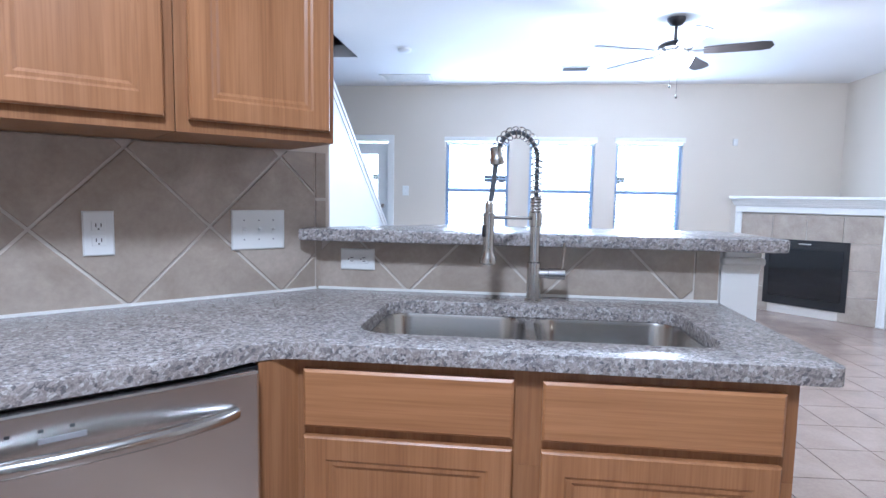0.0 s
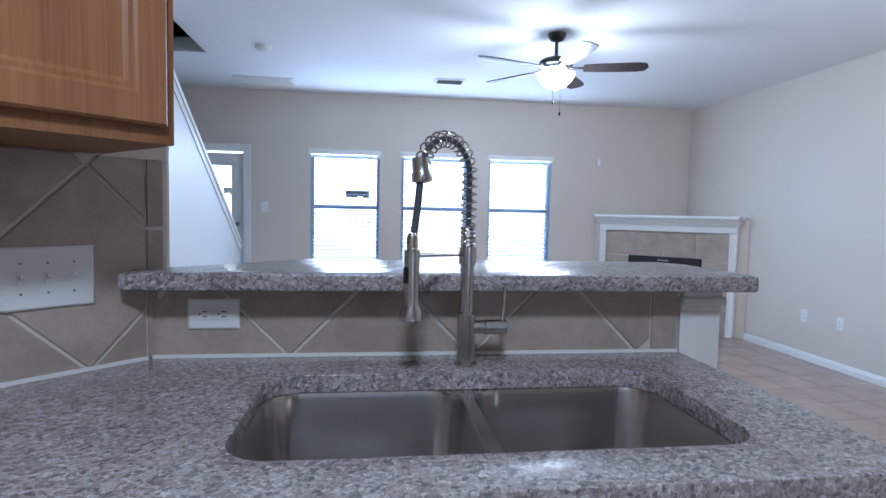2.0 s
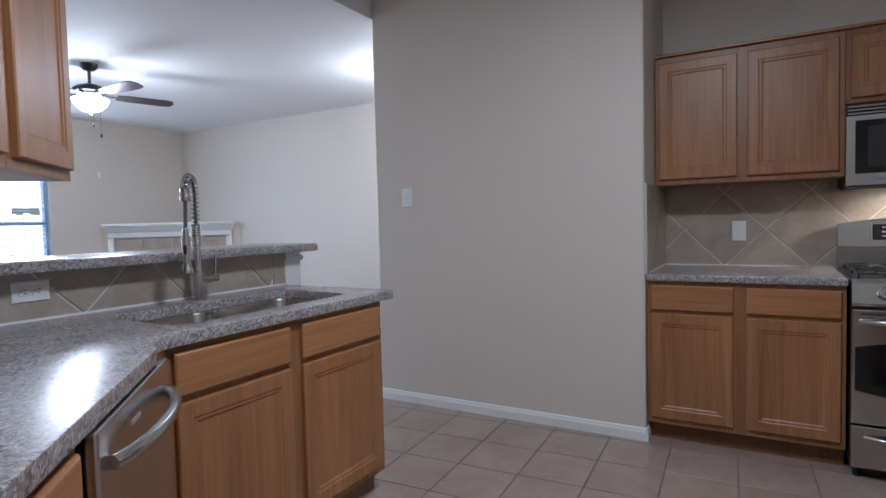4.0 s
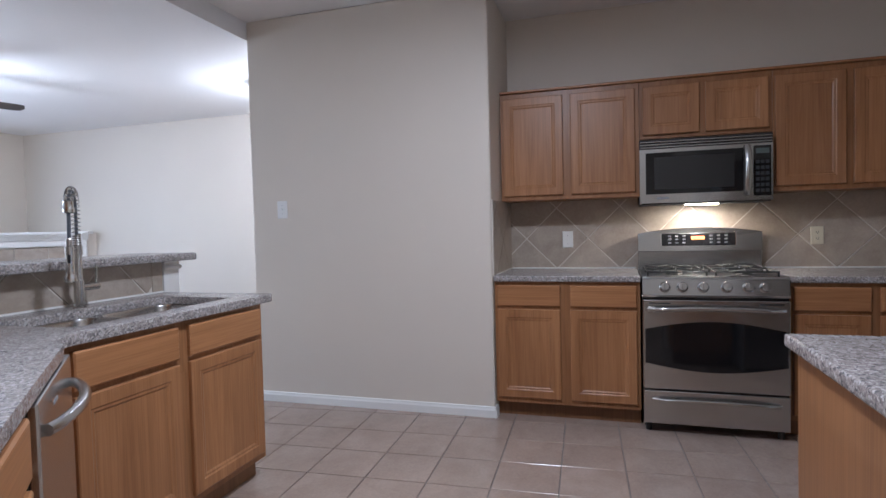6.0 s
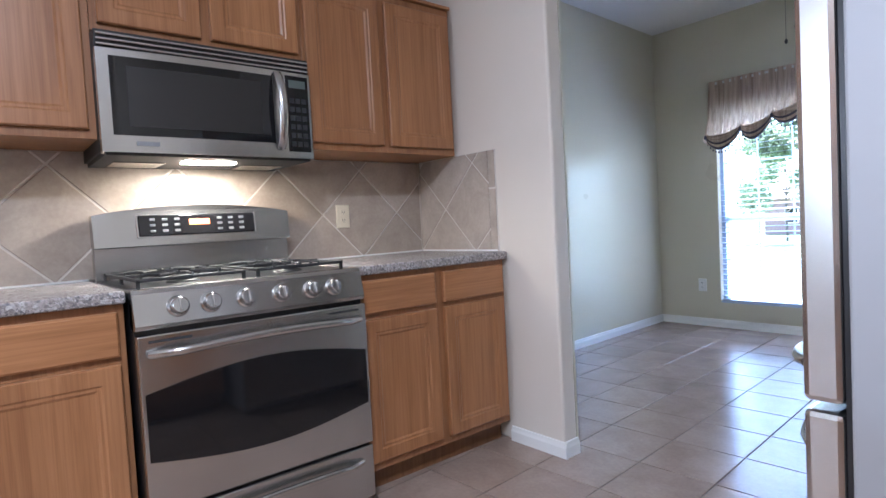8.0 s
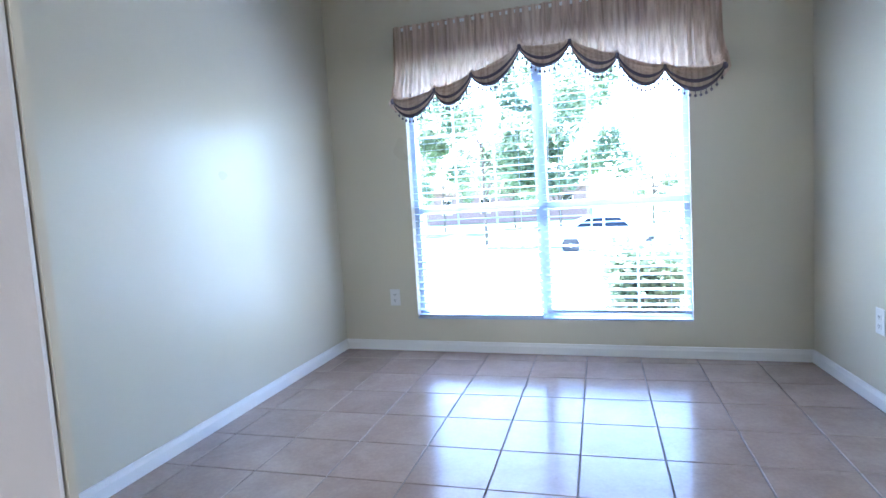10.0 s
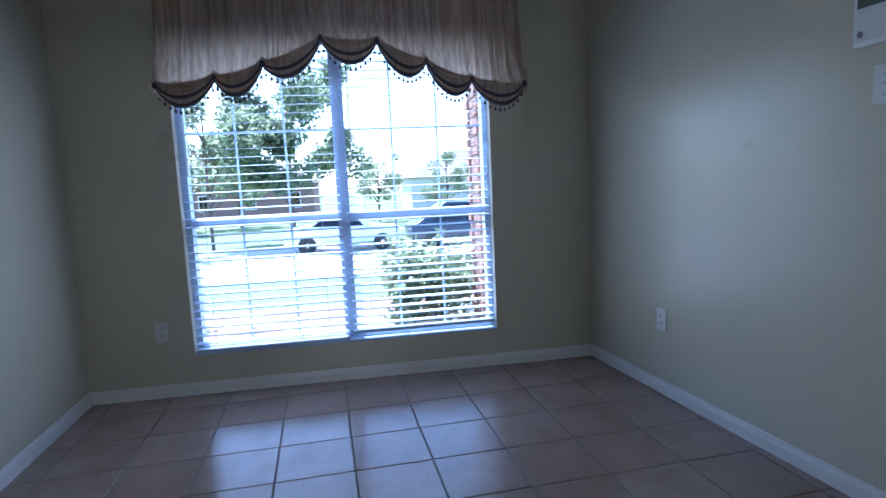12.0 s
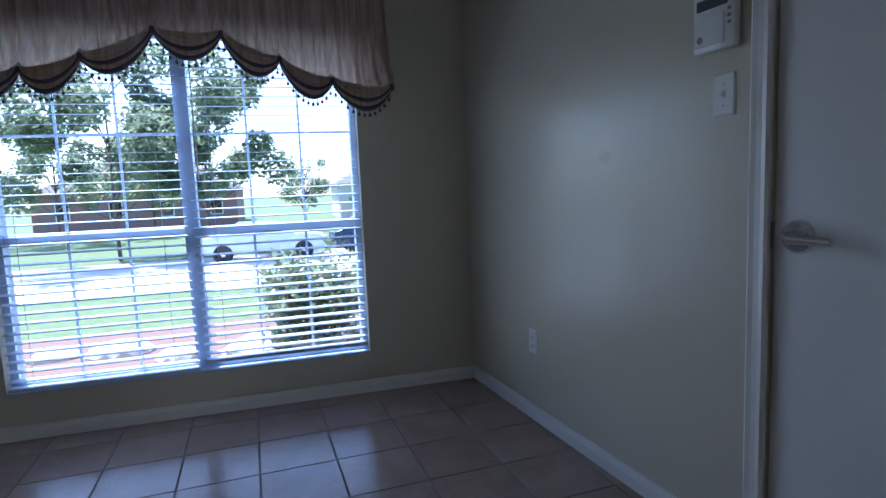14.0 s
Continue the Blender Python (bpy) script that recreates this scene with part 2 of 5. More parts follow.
def tube(points, radius, sides=10, bm=None, closed=False, squash=None):
    """A round bar along points; radius a number or a list."""
    own = bmesh.new()
    pts = [Vector(p) for p in points]
    rings = []
    up = Vector((0, 0, 1))
    n = len(pts)
    last = None
    for i, p in enumerate(pts):
        a = pts[(i - 1) % n] if closed else pts[max(i - 1, 0)]
        b = pts[(i + 1) % n] if closed else pts[min(i + 1, n - 1)]
        d = (b - a).normalized()
        if last is None:
            s = d.cross(up)
            if s.length < 0.05:
                s = d.cross(Vector((1, 0, 0)))
        else:
            s = last - d * last.dot(d)
        s.normalize()
        last = s
        t = s.cross(d)
        r = radius[i] if isinstance(radius, (list, tuple)) else radius
        q = squash or (1, 1)
        rings.append([own.verts.new(p + s * (r * q[0] * math.cos(2 * math.pi * j / sides)) + t * (r * q[1] * math.sin(2 * math.pi * j / sides))) for j in range(sides)])
    for i in range(n if closed else n - 1):
        for j in range(sides):
            own.faces.new((rings[i][j], rings[i][(j + 1) % sides], rings[(i + 1) % n][(j + 1) % sides], rings[(i + 1) % n][j]))
    if not closed:
        own.faces.new(rings[0][::-1])
        own.faces.new(rings[-1])
    return own if bm is None else merge(bm, own)


def lathe(profile, sides=24, bm=None, m=None):
    """A turned shape about z from (radius, z) pairs."""
    own = bmesh.new()
    rings = []
    for r, z in profile:
        if r < 1e-5:
            rings.append([own.verts.new((0, 0, z))])
        else:
            rings.append([own.verts.new((r * math.cos(2 * math.pi * j / sides), r * math.sin(2 * math.pi * j / sides), z)) for j in range(sides)])
    for a, b in zip(rings, rings[1:]):
        for j in range(sides):
            k = (j + 1) % sides
            if len(a) == 1 and len(b) > 1:
                own.faces.new((a[0], b[j], b[k]))
            elif len(b) == 1 and len(a) > 1:
                own.faces.new((a[j], a[k], b[0]))
            elif len(a) > 1:
                own.faces.new((a[j], a[k], b[k], b[j]))
    for ring, flip in ((rings[0], True), (rings[-1], False)):
        if len(ring) > 1:
            own.faces.new(ring[::-1] if flip else ring)
    if m is not None:
        bmesh.ops.transform(own, matrix=m, verts=own.verts)
    return own if bm is None else merge(bm, own)


def panel(x0, z0, x1, z1, rings, y_front, y_back):
    """A shaped front facing -y: rings of (inset, y) from the edge inwards, the last one filled."""
    bm = bmesh.new()
    def ring(i, y):
        return [bm.verts.new(p) for p in ((x0 + i, y, z0 + i), (x1 - i, y, z0 + i), (x1 - i, y, z1 - i), (x0 + i, y, z1 - i))]
    loops = [ring(0, y_back)] + [ring(i, y) for i, y in rings]
    bm.faces.new(loops[0][::-1])
    for a, b in zip(loops, loops[1:]):
        for j in range(4):
            bm.faces.new((a[j], a[(j + 1) % 4], b[(j + 1) % 4], b[j]))
    bm.faces.new(loops[-1])
    return bm


def wall_with(u0, u1, z0, z1, d0, d1, holes=()):
    """A wall along local x with thickness d0..d1 in y, and rectangular holes (u0, z0, u1, z1)."""
    us = sorted({u0, u1, *[h[0] for h in holes], *[h[2] for h in holes]})
    bm = bmesh.new()
    for a, b in zip(us, us[1:]):
        mid = (a + b) / 2
        cuts = sorted((h[1], h[3]) for h in holes if h[0] < mid < h[2])
        z = z0
        for lo, hi in cuts:
            if lo > z + 1e-4:
                box(a, d0, z, b, d1, lo, 0, bm)
            z = hi
        if z < z1 - 1e-4:
            box(a, d0, z, b, d1, z1, 0, bm)
    bmesh.ops.remove_doubles(bm, verts=bm.verts, dist=1e-4)
    return bm


def clip(poly, x0, y0, x1, y1):
    for axis, lim, keep in ((0, x0, 1), (0, x1, -1), (1, y0, 1), (1, y1, -1)):
        out = []
        for i, p in enumerate(poly):
            q = poly[(i + 1) % len(poly)]
            a, b = keep * (p[axis] - lim), keep * (q[axis] - lim)
            if a >= 0:
                out.append(p)
            if a * b < 0:
                t = a / (a - b)
                out.append((p[0] + t * (q[0] - p[0]), p[1] + t * (q[1] - p[1])))
        poly = out
        if not poly:
            break
    return poly


def area(poly):
    return abs(sum(p[0] * q[1] - q[0] * p[1] for p, q in zip(poly, poly[1:] + poly[:1]))) / 2


DIAG = pose(-1.335, 1.335, 0, 0, 0, 45)     # along the slanted wall, y into it
STOVE = pose(2.43, 0, 0, 0, 0, -90)         # along the range wall: x is -y of the room

# ---- structure ----
H, HK = 2.61, 2.74           # ceilings of the living room, and of kitchen and nook
floor = solid("floor", box(-3.2, -5.5, -0.12, 4.0, 7.4, -0.006), GROUTF, "beige ceramic tiled floor with thin dark grout", "floor")
ceil_bm = bmesh.new()
for r in ((-3.2, 2.25, 4.1, 4.3), (-1.48, 4.3, 4.1, 7.6), (-3.2, 5.9, -1.48, 7.6)):
    box(r[0], r[1], H, r[2], r[3], H + 0.25, 0, ceil_bm)
box(-3.2, -5.7, HK, 4.1, 2.25, HK + 0.12, 0, ceil_bm)
ceiling = solid("ceiling", ceil_bm, CEIL, "white textured ceiling with an opening above the stairs", "ceiling")

# living room
WINDOWS = [(-0.74, 0.05), (0.30, 1.09), (1.34, 2.12)]
WZ0, WZ1 = 0.56, 1.93
HIDDEN = (-2.35, 0.0, -1.45, 1.93)
wall_north = solid("wall_north", wall_with(-3.2, 4.1, 0, H, 7.35, 7.53, [(a, WZ0, b, WZ1) for a, b in WINDOWS] + [HIDDEN]), TAN, "tan painted living room wall with three windows", "wall")
solid("wall_east", box(3.90, 2.25, 0, 4.05, 7.35, H), TAN, "plain tan painted living room wall", "wall")
solid("wall_stair_far", box(-3.2, -1.2, 0, -3.05, 7.35, 5.0), STAIR, "pale painted wall beyond the stairs", "wall")
solid("wall_stairwell_top", box(-3.2, 4.18, H + 0.12, -1.36, 4.3, 5.0), TAN, "tan wall of the stairwell above the ceiling", "wall")
solid("wall_stairwell_side", box(-1.48, 4.3, H + 0.12, -1.36, 5.9, 5.0), TAN, "tan side wall of the upper stairwell", "wall")
solid("wall_stairwell_back", box(-3.2, 5.9, H + 0.12, -1.36, 6.02, 5.0), TAN, "tan back wall of the upper stairwell", "wall")
solid("ceiling_stairwell", box(-3.2, 4.18, 5.0, -1.3, 6.02, 5.1), CEIL, "white ceiling over the stairwell", "ceiling")
knee = bmesh.new()
box(-1.60, 1.20, 0, -1.48, 4.95, H, 0, knee)
own = bmesh.new()
pts = [(4.95, 0), (7.2, 0), (7.2, 0.86), (4.95, 2.24)]
a = [own.verts.new((-1.60, y, z)) for y, z in pts]
b = [own.verts.new((-1.48, y, z)) for y, z in pts]
own.faces.new(a), own.faces.new(b[::-1])
for i in range(4):
    own.faces.new((a[i], b[i], b[(i + 1) % 4], a[(i + 1) % 4]))
merge(knee, own)
solid("wall_stairs", knee, STAIR, "pale painted stair wall with a sloping knee wall", "wall")
slope = math.atan2(0.86 - 2.24, 7.2 - 4.95)
cap_m = Matrix.Translation((-1.54, 6.075, 1.55)) @ Matrix.Rotation(slope, 4, "X")
capb = box(-0.085, -1.33, -0.005, 0.085, 1.33, 0.03, 0.006)
box(-0.07, -1.33, -0.06, -0.061, 1.33, -0.005, 0, capb)
box(0.061, -1.33, -0.06, 0.07, 1.33, -0.005, 0, capb)
solid("trim_stair_cap", capb, WHITE, "white sloping cap along the stair wall", "trim", m=cap_m)
st = bmesh.new()
for i in range(14):
    box(-3.05, 7.0 - 0.26 * (i + 1), 0, -1.60, 7.0 - 0.26 * i, 0.18 * (i + 1), 0, st)
solid("stairs", st, paint("stair_carpet", (0.42, 0.36, 0.30), 0.95, 0.6, 200), "carpeted beige stairs behind the knee wall", "stairs")

# slanted chimney corner
FP = pose(2.70, 7.35, 0, 0, 0, -45)
solid("wall_fireplace", box(0.0, 0.0, 0, 1.69, 0.1, 1.266), TAN, "low slanted tan wall behind the fireplace", "wall", m=FP)

# kitchen walls
solid("wall_slanted", box(-1.7, 0.0, 0, 1.124, 0.12, HK, 0.012), TAN, "tan painted slanted kitchen wall with a rounded end", "wall", m=DIAG)
solid("wall_half", box(-0.50, 2.10, 0, 0.845, 2.235, 1.082), WHITE, "white half wall under the raised bar", "wall")
solid("wall_pantry", box(1.77, 0.48, 0, 3.90, 2.25, HK, 0.012), TAN, "tan pantry wall with rounded corners", "wall")
solid("wall_range", box(2.43, -2.14, 0, 2.56, 0.48, HK), TAN, "tan wall behind the range", "wall")
solid("wall_range_side", box(1.49, -2.11, 0, 2.43, -2.02, HK, 0.012), TAN, "tan wall end beside the nook opening", "wall")
solid("wall_header", box(0.385, -2.108, 2.35, 1.49, -2.022, HK), TAN, "wall above the opening to the breakfast nook", "wall")
solid("wall_fridge_side", box(-0.80, -2.11, 0, 0.385, -2.02, HK, 0.012), TAN, "wall end beside the refrigerator", "wall")
solid("wall_fridge_back", box(-0.80, -2.02, 0, -0.70, -0.71, HK), TAN, "wall behind the refrigerator", "wall")
solid("wall_kitchen_south", box(-3.05, -1.0, 0, -0.80, -0.90, HK), TAN, "plain kitchen wall behind the camera", "wall")
solid("wall_kitchen_west", box(-2.62, -0.90, 0, -2.5, 0.30, HK), TAN, "plain kitchen end wall", "wall")

# breakfast nook
NX0, NX1, NY = -0.162, 2.775, -5.18
NWIN = (0.455, 0.222, 2.207, 1.97)
DOOR_Y0, DOOR_Y1, DOOR_H = 1.905, 2.705, 2.03
WEST = pose(NX0, NY, 0, 0, 0, 96)       # along the door wall from the window corner, -y into the room
EAST = pose(NX1, NY, 0, 0, 0, 92.5)     # along the wall opposite, y into the room
solid("wall_nook_window", wall_with(NX0 - 0.15, NX1 + 0.15, 0, HK, NY - 0.20, NY, [NWIN]), GREEN, "sage green wall round the nook window", "wall")
solid("wall_nook_east", box(0, -0.15, 0, 3.02, 0, HK), GREEN, "sage green nook wall", "wall", m=EAST)
solid("wall_nook_north", box(2.56, -2.20, 0, NX1 + 0.05, -2.145, HK), GREEN, "sage green wall behind the range side", "wall")
solid("wall_nook_back", wall_with(-0.55, 2.56, 0, HK, -2.125, -2.113, [(0.385, 0, 1.494, 2.35)]), GREEN, "sage green nook face of the kitchen wall", "wall")
solid("wall_nook_west", wall_with(0, 3.06, 0, HK, 0, 0.12, [(DOOR_Y0, 0, DOOR_Y1, DOOR_H)]), GREEN, "sage green nook wall with a white door", "wall", m=WEST)
solid("wall_hall", box(-0.9, -5.5, 0, -0.8, -2.14, HK), TAN, "plain wall behind the nook door", "wall")


def baseboard(name, x0, y0, x1, y1, side, label="white painted wooden baseboard"):
    """Runs from one plan point to another; side +1 sets it off to the left of that way."""
    d = Vector((x1 - x0, y1 - y0, 0))
    L = d.length
    own = bmesh.new()
    prof = [(0.0, 0), (0.015, 0), (0.015, 0.046), (0.011, 0.056), (0.008, 0.068), (0.0, 0.07)]
    rows = [[own.verts.new((u, side * a, z)) for a, z in prof] for u in (0, L)]
    for i in range(len(prof) - 1):
        own.faces.new((rows[0][i], rows[1][i], rows[1][i + 1], rows[0][i + 1]))
    own.faces.new(rows[0]), own.faces.new(rows[1][::-1])
    solid(name, own, WHITE, label, "baseboard", m=Matrix.Translation((x0, y0, 0)) @ Matrix.Rotation(math.atan2(d.y, d.x), 4, "Z"))


baseboard("baseboard_pantry", 1.77, 0.48, 1.77, 2.25, 1)
baseboard("baseboard_pantry_return", 1.752, 0.48, 1.83, 0.48, -1)
baseboard("baseboard_pantry_end", 1.752, 2.25, 3.90, 2.25, 1)
baseboard("baseboard_range_side", 1.472, -2.02, 1.80, -2.02, 1)
baseboard("baseboard_range_end", 1.49, -2.108, 1.49, -2.0205, 1)
baseboard("baseboard_living_east", 3.90, 2.265, 3.90, 6.15, 1)
baseboard("baseboard_living_north", -1.40, 7.35, 2.70, 7.35, -1)
baseboard("baseboard_nook_window", NX0, NY, NX1, NY, 1)
baseboard("baseboard_nook_east", NX1 - 0.0007, NY + 0.015, NX1 - 0.1297, -2.21, 1)
baseboard("baseboard_nook_west", NX0 - 0.0016, NY + 0.015, NX0 - 0.1929, NY + 1.835, -1)
baseboard("baseboard_fridge_end", 0.385, -2.108, 0.385, -2.021, -1)

# diamond splash tiles
def splash(name, m, u0, u1, z0, z1, v_at, label, border_right=None, border_left=None):
    """Tiles set on their corners on a wall: local x along, -y out of the wall."""
    back = solid(name, box(u0, -0.007, z0, u1, -0.001, z1), GROUTW, label, "backsplash", m=m)
    p = 0.22
    k0, k1 = math.floor((u0 - v_at) / p) - 1, math.ceil((u1 - v_at) / p) + 1
    shapes = []
    edge = border_right if border_right else u1
    edge_l = border_left if border_left else u0
    for k in range(k0, k1 + 1):
        for j in range(-1, 5):
            if (k + j) % 2:
                continue
            cx, cz = v_at + k * p, z0 - 0.002 + j * p
            g = p - 0.0056
            poly = [(cx - g, cz), (cx, cz - g), (cx + g, cz), (cx, cz + g)]
            poly = clip(poly, edge_l + 0.002, z0 + 0.002, edge - 0.002, z1 - 0.002)
            if len(poly) > 2 and area(poly) > 0.0006:
                shapes.append(poly)
    if border_right:
        z = z0
        while z < z1 - 0.01:
            shapes.append([(edge + 0.003, z + 0.002), (u1 - 0.002, z + 0.002), (u1 - 0.002, min(z + 0.30, z1) - 0.002), (edge + 0.003, min(z + 0.30, z1) - 0.002)])
            z += 0.305
    if border_left:
        z = z0
        while z < z1 - 0.01:
            shapes.append([(u0 + 0.003, z + 0.002), (edge_l - 0.002, z + 0.002), (edge_l - 0.002, min(z + 0.30, z1) - 0.002), (u0 + 0.003, min(z + 0.30, z1) - 0.002)])
            z += 0.305
    for poly in shapes:
        bm = bmesh.new()
        c = Vector((sum(q[0] for q in poly) / len(poly), 0, sum(q[1] for q in poly) / len(poly)))
        rows = []
        for y, f in ((-0.007, 1.0), (-0.0105, 1.0), (-0.012, 0.985)):
            rows.append([bm.verts.new((c.x + (q[0] - c.x) * f, y, c.z + (q[1] - c.z) * f)) for q in poly])
        for a, b in zip(rows, rows[1:]):
            for i in range(len(poly)):
                bm.faces.new((a[i], a[(i + 1) % len(poly)], b[(i + 1) % len(poly)], b[i]))
        bm.faces.new(rows[-1])
        part("tile", bm, SPLASH, back)
    return back


CT = 0.914
splash("backsplash_slanted", DIAG, -0.90, 1.10, CT, 1.373, 0.28, "beige stone-look tiles set diamondwise on the slanted wall", 1.06)
splash("backsplash_bar", pose(0, 2.10, 0), -0.566, 0.73, CT, 1.082, -0.04, "beige stone-look tiles set diamondwise under the bar", 0.655)
splash("backsplash_range", STOVE, -0.48, 2.005, CT, 1.40, 0.085, "beige stone-look tiles set diamondwise behind the range")
splash("backsplash_range_side", pose(2.43, -2.02, 0, 0, 0, 180), 0.013, 0.60, CT, 1.40, 0.225, "beige stone-look tiles set diamondwise on the side wall", 0.555)
splash("backsplash_pantry_side", pose(1.775, 0.48, 0), 0.0, 0.645, CT, 1.40, 0.32, "beige stone-look tiles on the pantry side wall", None, 0.05)

# ---- worktops ----
def arc(cx, cy, r, a0, a1, n=6):
    return [(cx + r * math.cos(radians(a0 + (a1 - a0) * i / n)), cy + r * math.sin(radians(a0 + (a1 - a0) * i / n))) for i in range(n + 1)]


def slab(outer, holes, z0, z1, bevel):
    """A worktop from an outline with rounded openings cut out of it."""
    own = bmesh.new()
    es = []
    for loop in [outer, *holes]:
        vs = [own.verts.new((x, y, z1)) for x, y in loop]
        es += [own.edges.new((vs[i], vs[(i + 1) % len(vs)])) for i in range(len(vs))]
    bmesh.ops.triangle_fill(own, use_beauty=True, use_dissolve=False, edges=es)
    g = bmesh.ops.extrude_face_region(own, geom=list(own.faces))
    bmesh.ops.translate(own, verts=[v for v in g["geom"] if isinstance(v, bmesh.types.BMVert)], vec=(0, 0, z0 - z1))
    bmesh.ops.recalc_face_normals(own, faces=own.faces)
    if bevel:
        rim = [e for e in own.edges if len(e.link_faces) == 2 and e.calc_face_angle(0) > 1.2 and abs(e.verts[0].co.z - e.verts[1].co.z) < 1e-5]
        bmesh.ops.bevel(own, geom=rim, offset=bevel, segments=3, affect="EDGES", profile=0.5, clamp_overlap=True)
    return own


def rounded(x0, y0, x1, y1, r, n=6):
    return arc(x1 - r, y1 - r, r, 0, 90, n) + arc(x0 + r, y1 - r, r, 90, 180, n) + arc(x0 + r, y0 + r, r, 180, 270, n) + arc(x1 - r, y0 + r, r, 270, 360, n)


S0, S1, SY0, SY1, SDIV = -0.285, 0.555, 1.510, 1.925, 0.135
outline = [(0.735, 2.086)] + [(-0.57, 2.086), (-2.485, 0.171), (-2.485, -0.705)]
bend = [(-0.36, 1.395), (-0.40, 1.392), (-0.435, 1.378), (-0.465, 1.352), (-0.50, 1.28)]
outline += [(-0.52, 1.26)] + bend[::-1][1:] + arc(0.71, 1.42, 0.025, 270, 360, 4)
bowl_l = rounded(S0, SY0, SDIV - 0.012, SY1, 0.075)
bowl_r = rounded(SDIV + 0.012, SY0, S1, SY1, 0.075)
top = thing("worktop", Matrix(), "speckled grey granite worktop wrapping round the slanted corner", "countertop")
part("slab", slab(outline, [rounded(S0, SY0, S1, SY1, 0.075)], CT - 0.038, CT, 0.008), GRANITE, top, round_=True)
trim_bm = box(-0.57, 2.083, CT, 0.73, 2.0875, CT + 0.008)
part("caulk", trim_bm, WHITE, top, "white caulk line along the tiles")

bar = thing("bar_top", Matrix(), "raised speckled granite bar top on the half wall", "countertop")
part("slab", prism([(-0.605, 1.995), (0.885, 1.995), (0.895, 2.01), (0.895, 2.33), (0.84, 2.42), (-0.25, 2.42), (-0.605, 2.065)], 1.083, 1.123, 0.008), GRANITE, bar, round_=True)
cor = thing("bar_end_trim", Matrix(), "white moulded cap on the end of the half wall", "trim", kind="structure")
cb = box(0.735, 2.075, 1.035, 0.862, 2.25, 1.06, 0.008)
box(0.742, 2.085, 1.055, 0.852, 2.243, 1.083, 0.006, cb)
box(0.738, 2.09, 1.018, 0.852, 2.243, 1.036, 0.003, cb)
part("cap", cb, WHITE, cor)
part("end_panel", box(0.735, 2.085, 0.0, 0.846, 2.099, 1.02), WHITE, cor)

part("caulk", merge(bmesh.new(), box(-0.85, -0.0175, CT, 1.06, -0.0125, CT + 0.008), DIAG), WHITE, top, "white caulk line along the slanted tiles")


def worktop(pts, caulk, label):
    t = thing("worktop", Matrix(), label, "countertop")
    part("slab", slab(pts, [], CT - 0.038, CT, 0.008), GRANITE, t, round_=True)
    for c in caulk:
        part("caulk", box(c[0], c[1], CT, c[2], c[3], CT + 0.007), WHITE, t, "white caulk line")
    return t


worktop([(1.772, 0.474), (1.772, -0.412), (2.417, -0.412), (2.417, 0.474)], [(2.413, -0.41, 2.4175, 0.46), (1.83, 0.463, 2.412, 0.4675)], "speckled granite worktop between the range and the pantry wall")
worktop([(1.772, -1.19), (1.772, -2.006), (2.417, -2.006), (2.417, -1.19)], [(2.413, -2.0, 2.4175, -1.19), (1.83, -2.0075, 2.412, -2.003)], "speckled granite worktop between the range and the wall end")
worktop([(0.0, -0.715), (0.0, -1.20), (-0.69, -1.20), (-0.69, -0.715)], [], "speckled granite worktop beside the refrigerator")

# ---- cabinets ----
DOORR = [(0.0, -0.016), (0.004, -0.020), (0.050, -0.020), (0.056, -0.0165), (0.064, -0.0165), (0.072, -0.012)]
DRAWR = [(0.0, -0.015), (0.006, -0.020), (0.012, -0.020)]


def cabinet(name, m, w, depth, z0, z1, doors, drawers, label, kick=True, frame_bottom=0.0):
    """Fronts face local -y at y=0; doors and drawers are (x0, z0, x1, z1)."""
    c = thing(name, m, label, "cabinet")
    body = box(0, 0, z0, w, 0.02, z1, 0.001)
    box(0.0, 0.02, z0, w, depth, z1, 0, body)
    part("body", body, OAKF, c)
    if kick:
        part("toe_kick", box(0.0, 0.065, 0.0, w, 0.08, z0), OAKD, c, "recessed toe kick in shade-darkened oak")
    for d in doors:
        part("door", panel(d[0], d[1], d[2], d[3], DOORR, -0.02, -0.001), OAK, c)
    for d in drawers:
        part("drawer_front", panel(d[0], d[1], d[2], d[3], DRAWR, -0.02, -0.001), OAKX, c)
    return c


BZ0, BZ1, DRB, DRT, DOB, DOT = 0.10, 0.874, 0.722, 0.852, 0.135, 0.700
# sink cabinet
cabinet("sink_cabinet", pose(-0.43, 1.425, 0), 1.09, 0.58, BZ0, 0.66, [(0.06, DOB, 0.52, DOT), (0.58, DOB, 1.06, DOT)], [(0.06, DRB, 0.52, DRT), (0.58, DRB, 1.06, DRT)], "honey oak sink cabinet with two doors and false drawers")
sc = [o for o in scene.objects if o.name == "sink_cabinet"][0]
part("face_frame", box(0, 0, 0.66, 1.09, 0.02, BZ1, 0.001), OAKF, sc)
part("side_panel", box(1.072, 0.02, 0.66, 1.09, 0.58, BZ1), OAKF, sc)
# filler and cabinets on the slanted run (local x along the wall)
DR = DIAG @ Matrix.Translation((0, -0.605, 0))
solid("cabinet_filler", box(0.645, 0.0, 0.0, 0.735, 0.02, BZ1, 0.001), OAKF, "honey oak corner filler strip beside the dishwasher", "cabinet", kind="", m=DR)
cabinet("base_cabinet", DR @ Matrix.Translation((-0.83, 0, 0)), 0.86, 0.58, BZ0, BZ1, [(0.03, DOB, 0.41, DOT), (0.45, DOB, 0.83, DOT)], [(0.03, DRB, 0.41, DRT), (0.45, DRB, 0.83, DRT)], "honey oak base cabinet past the dishwasher")
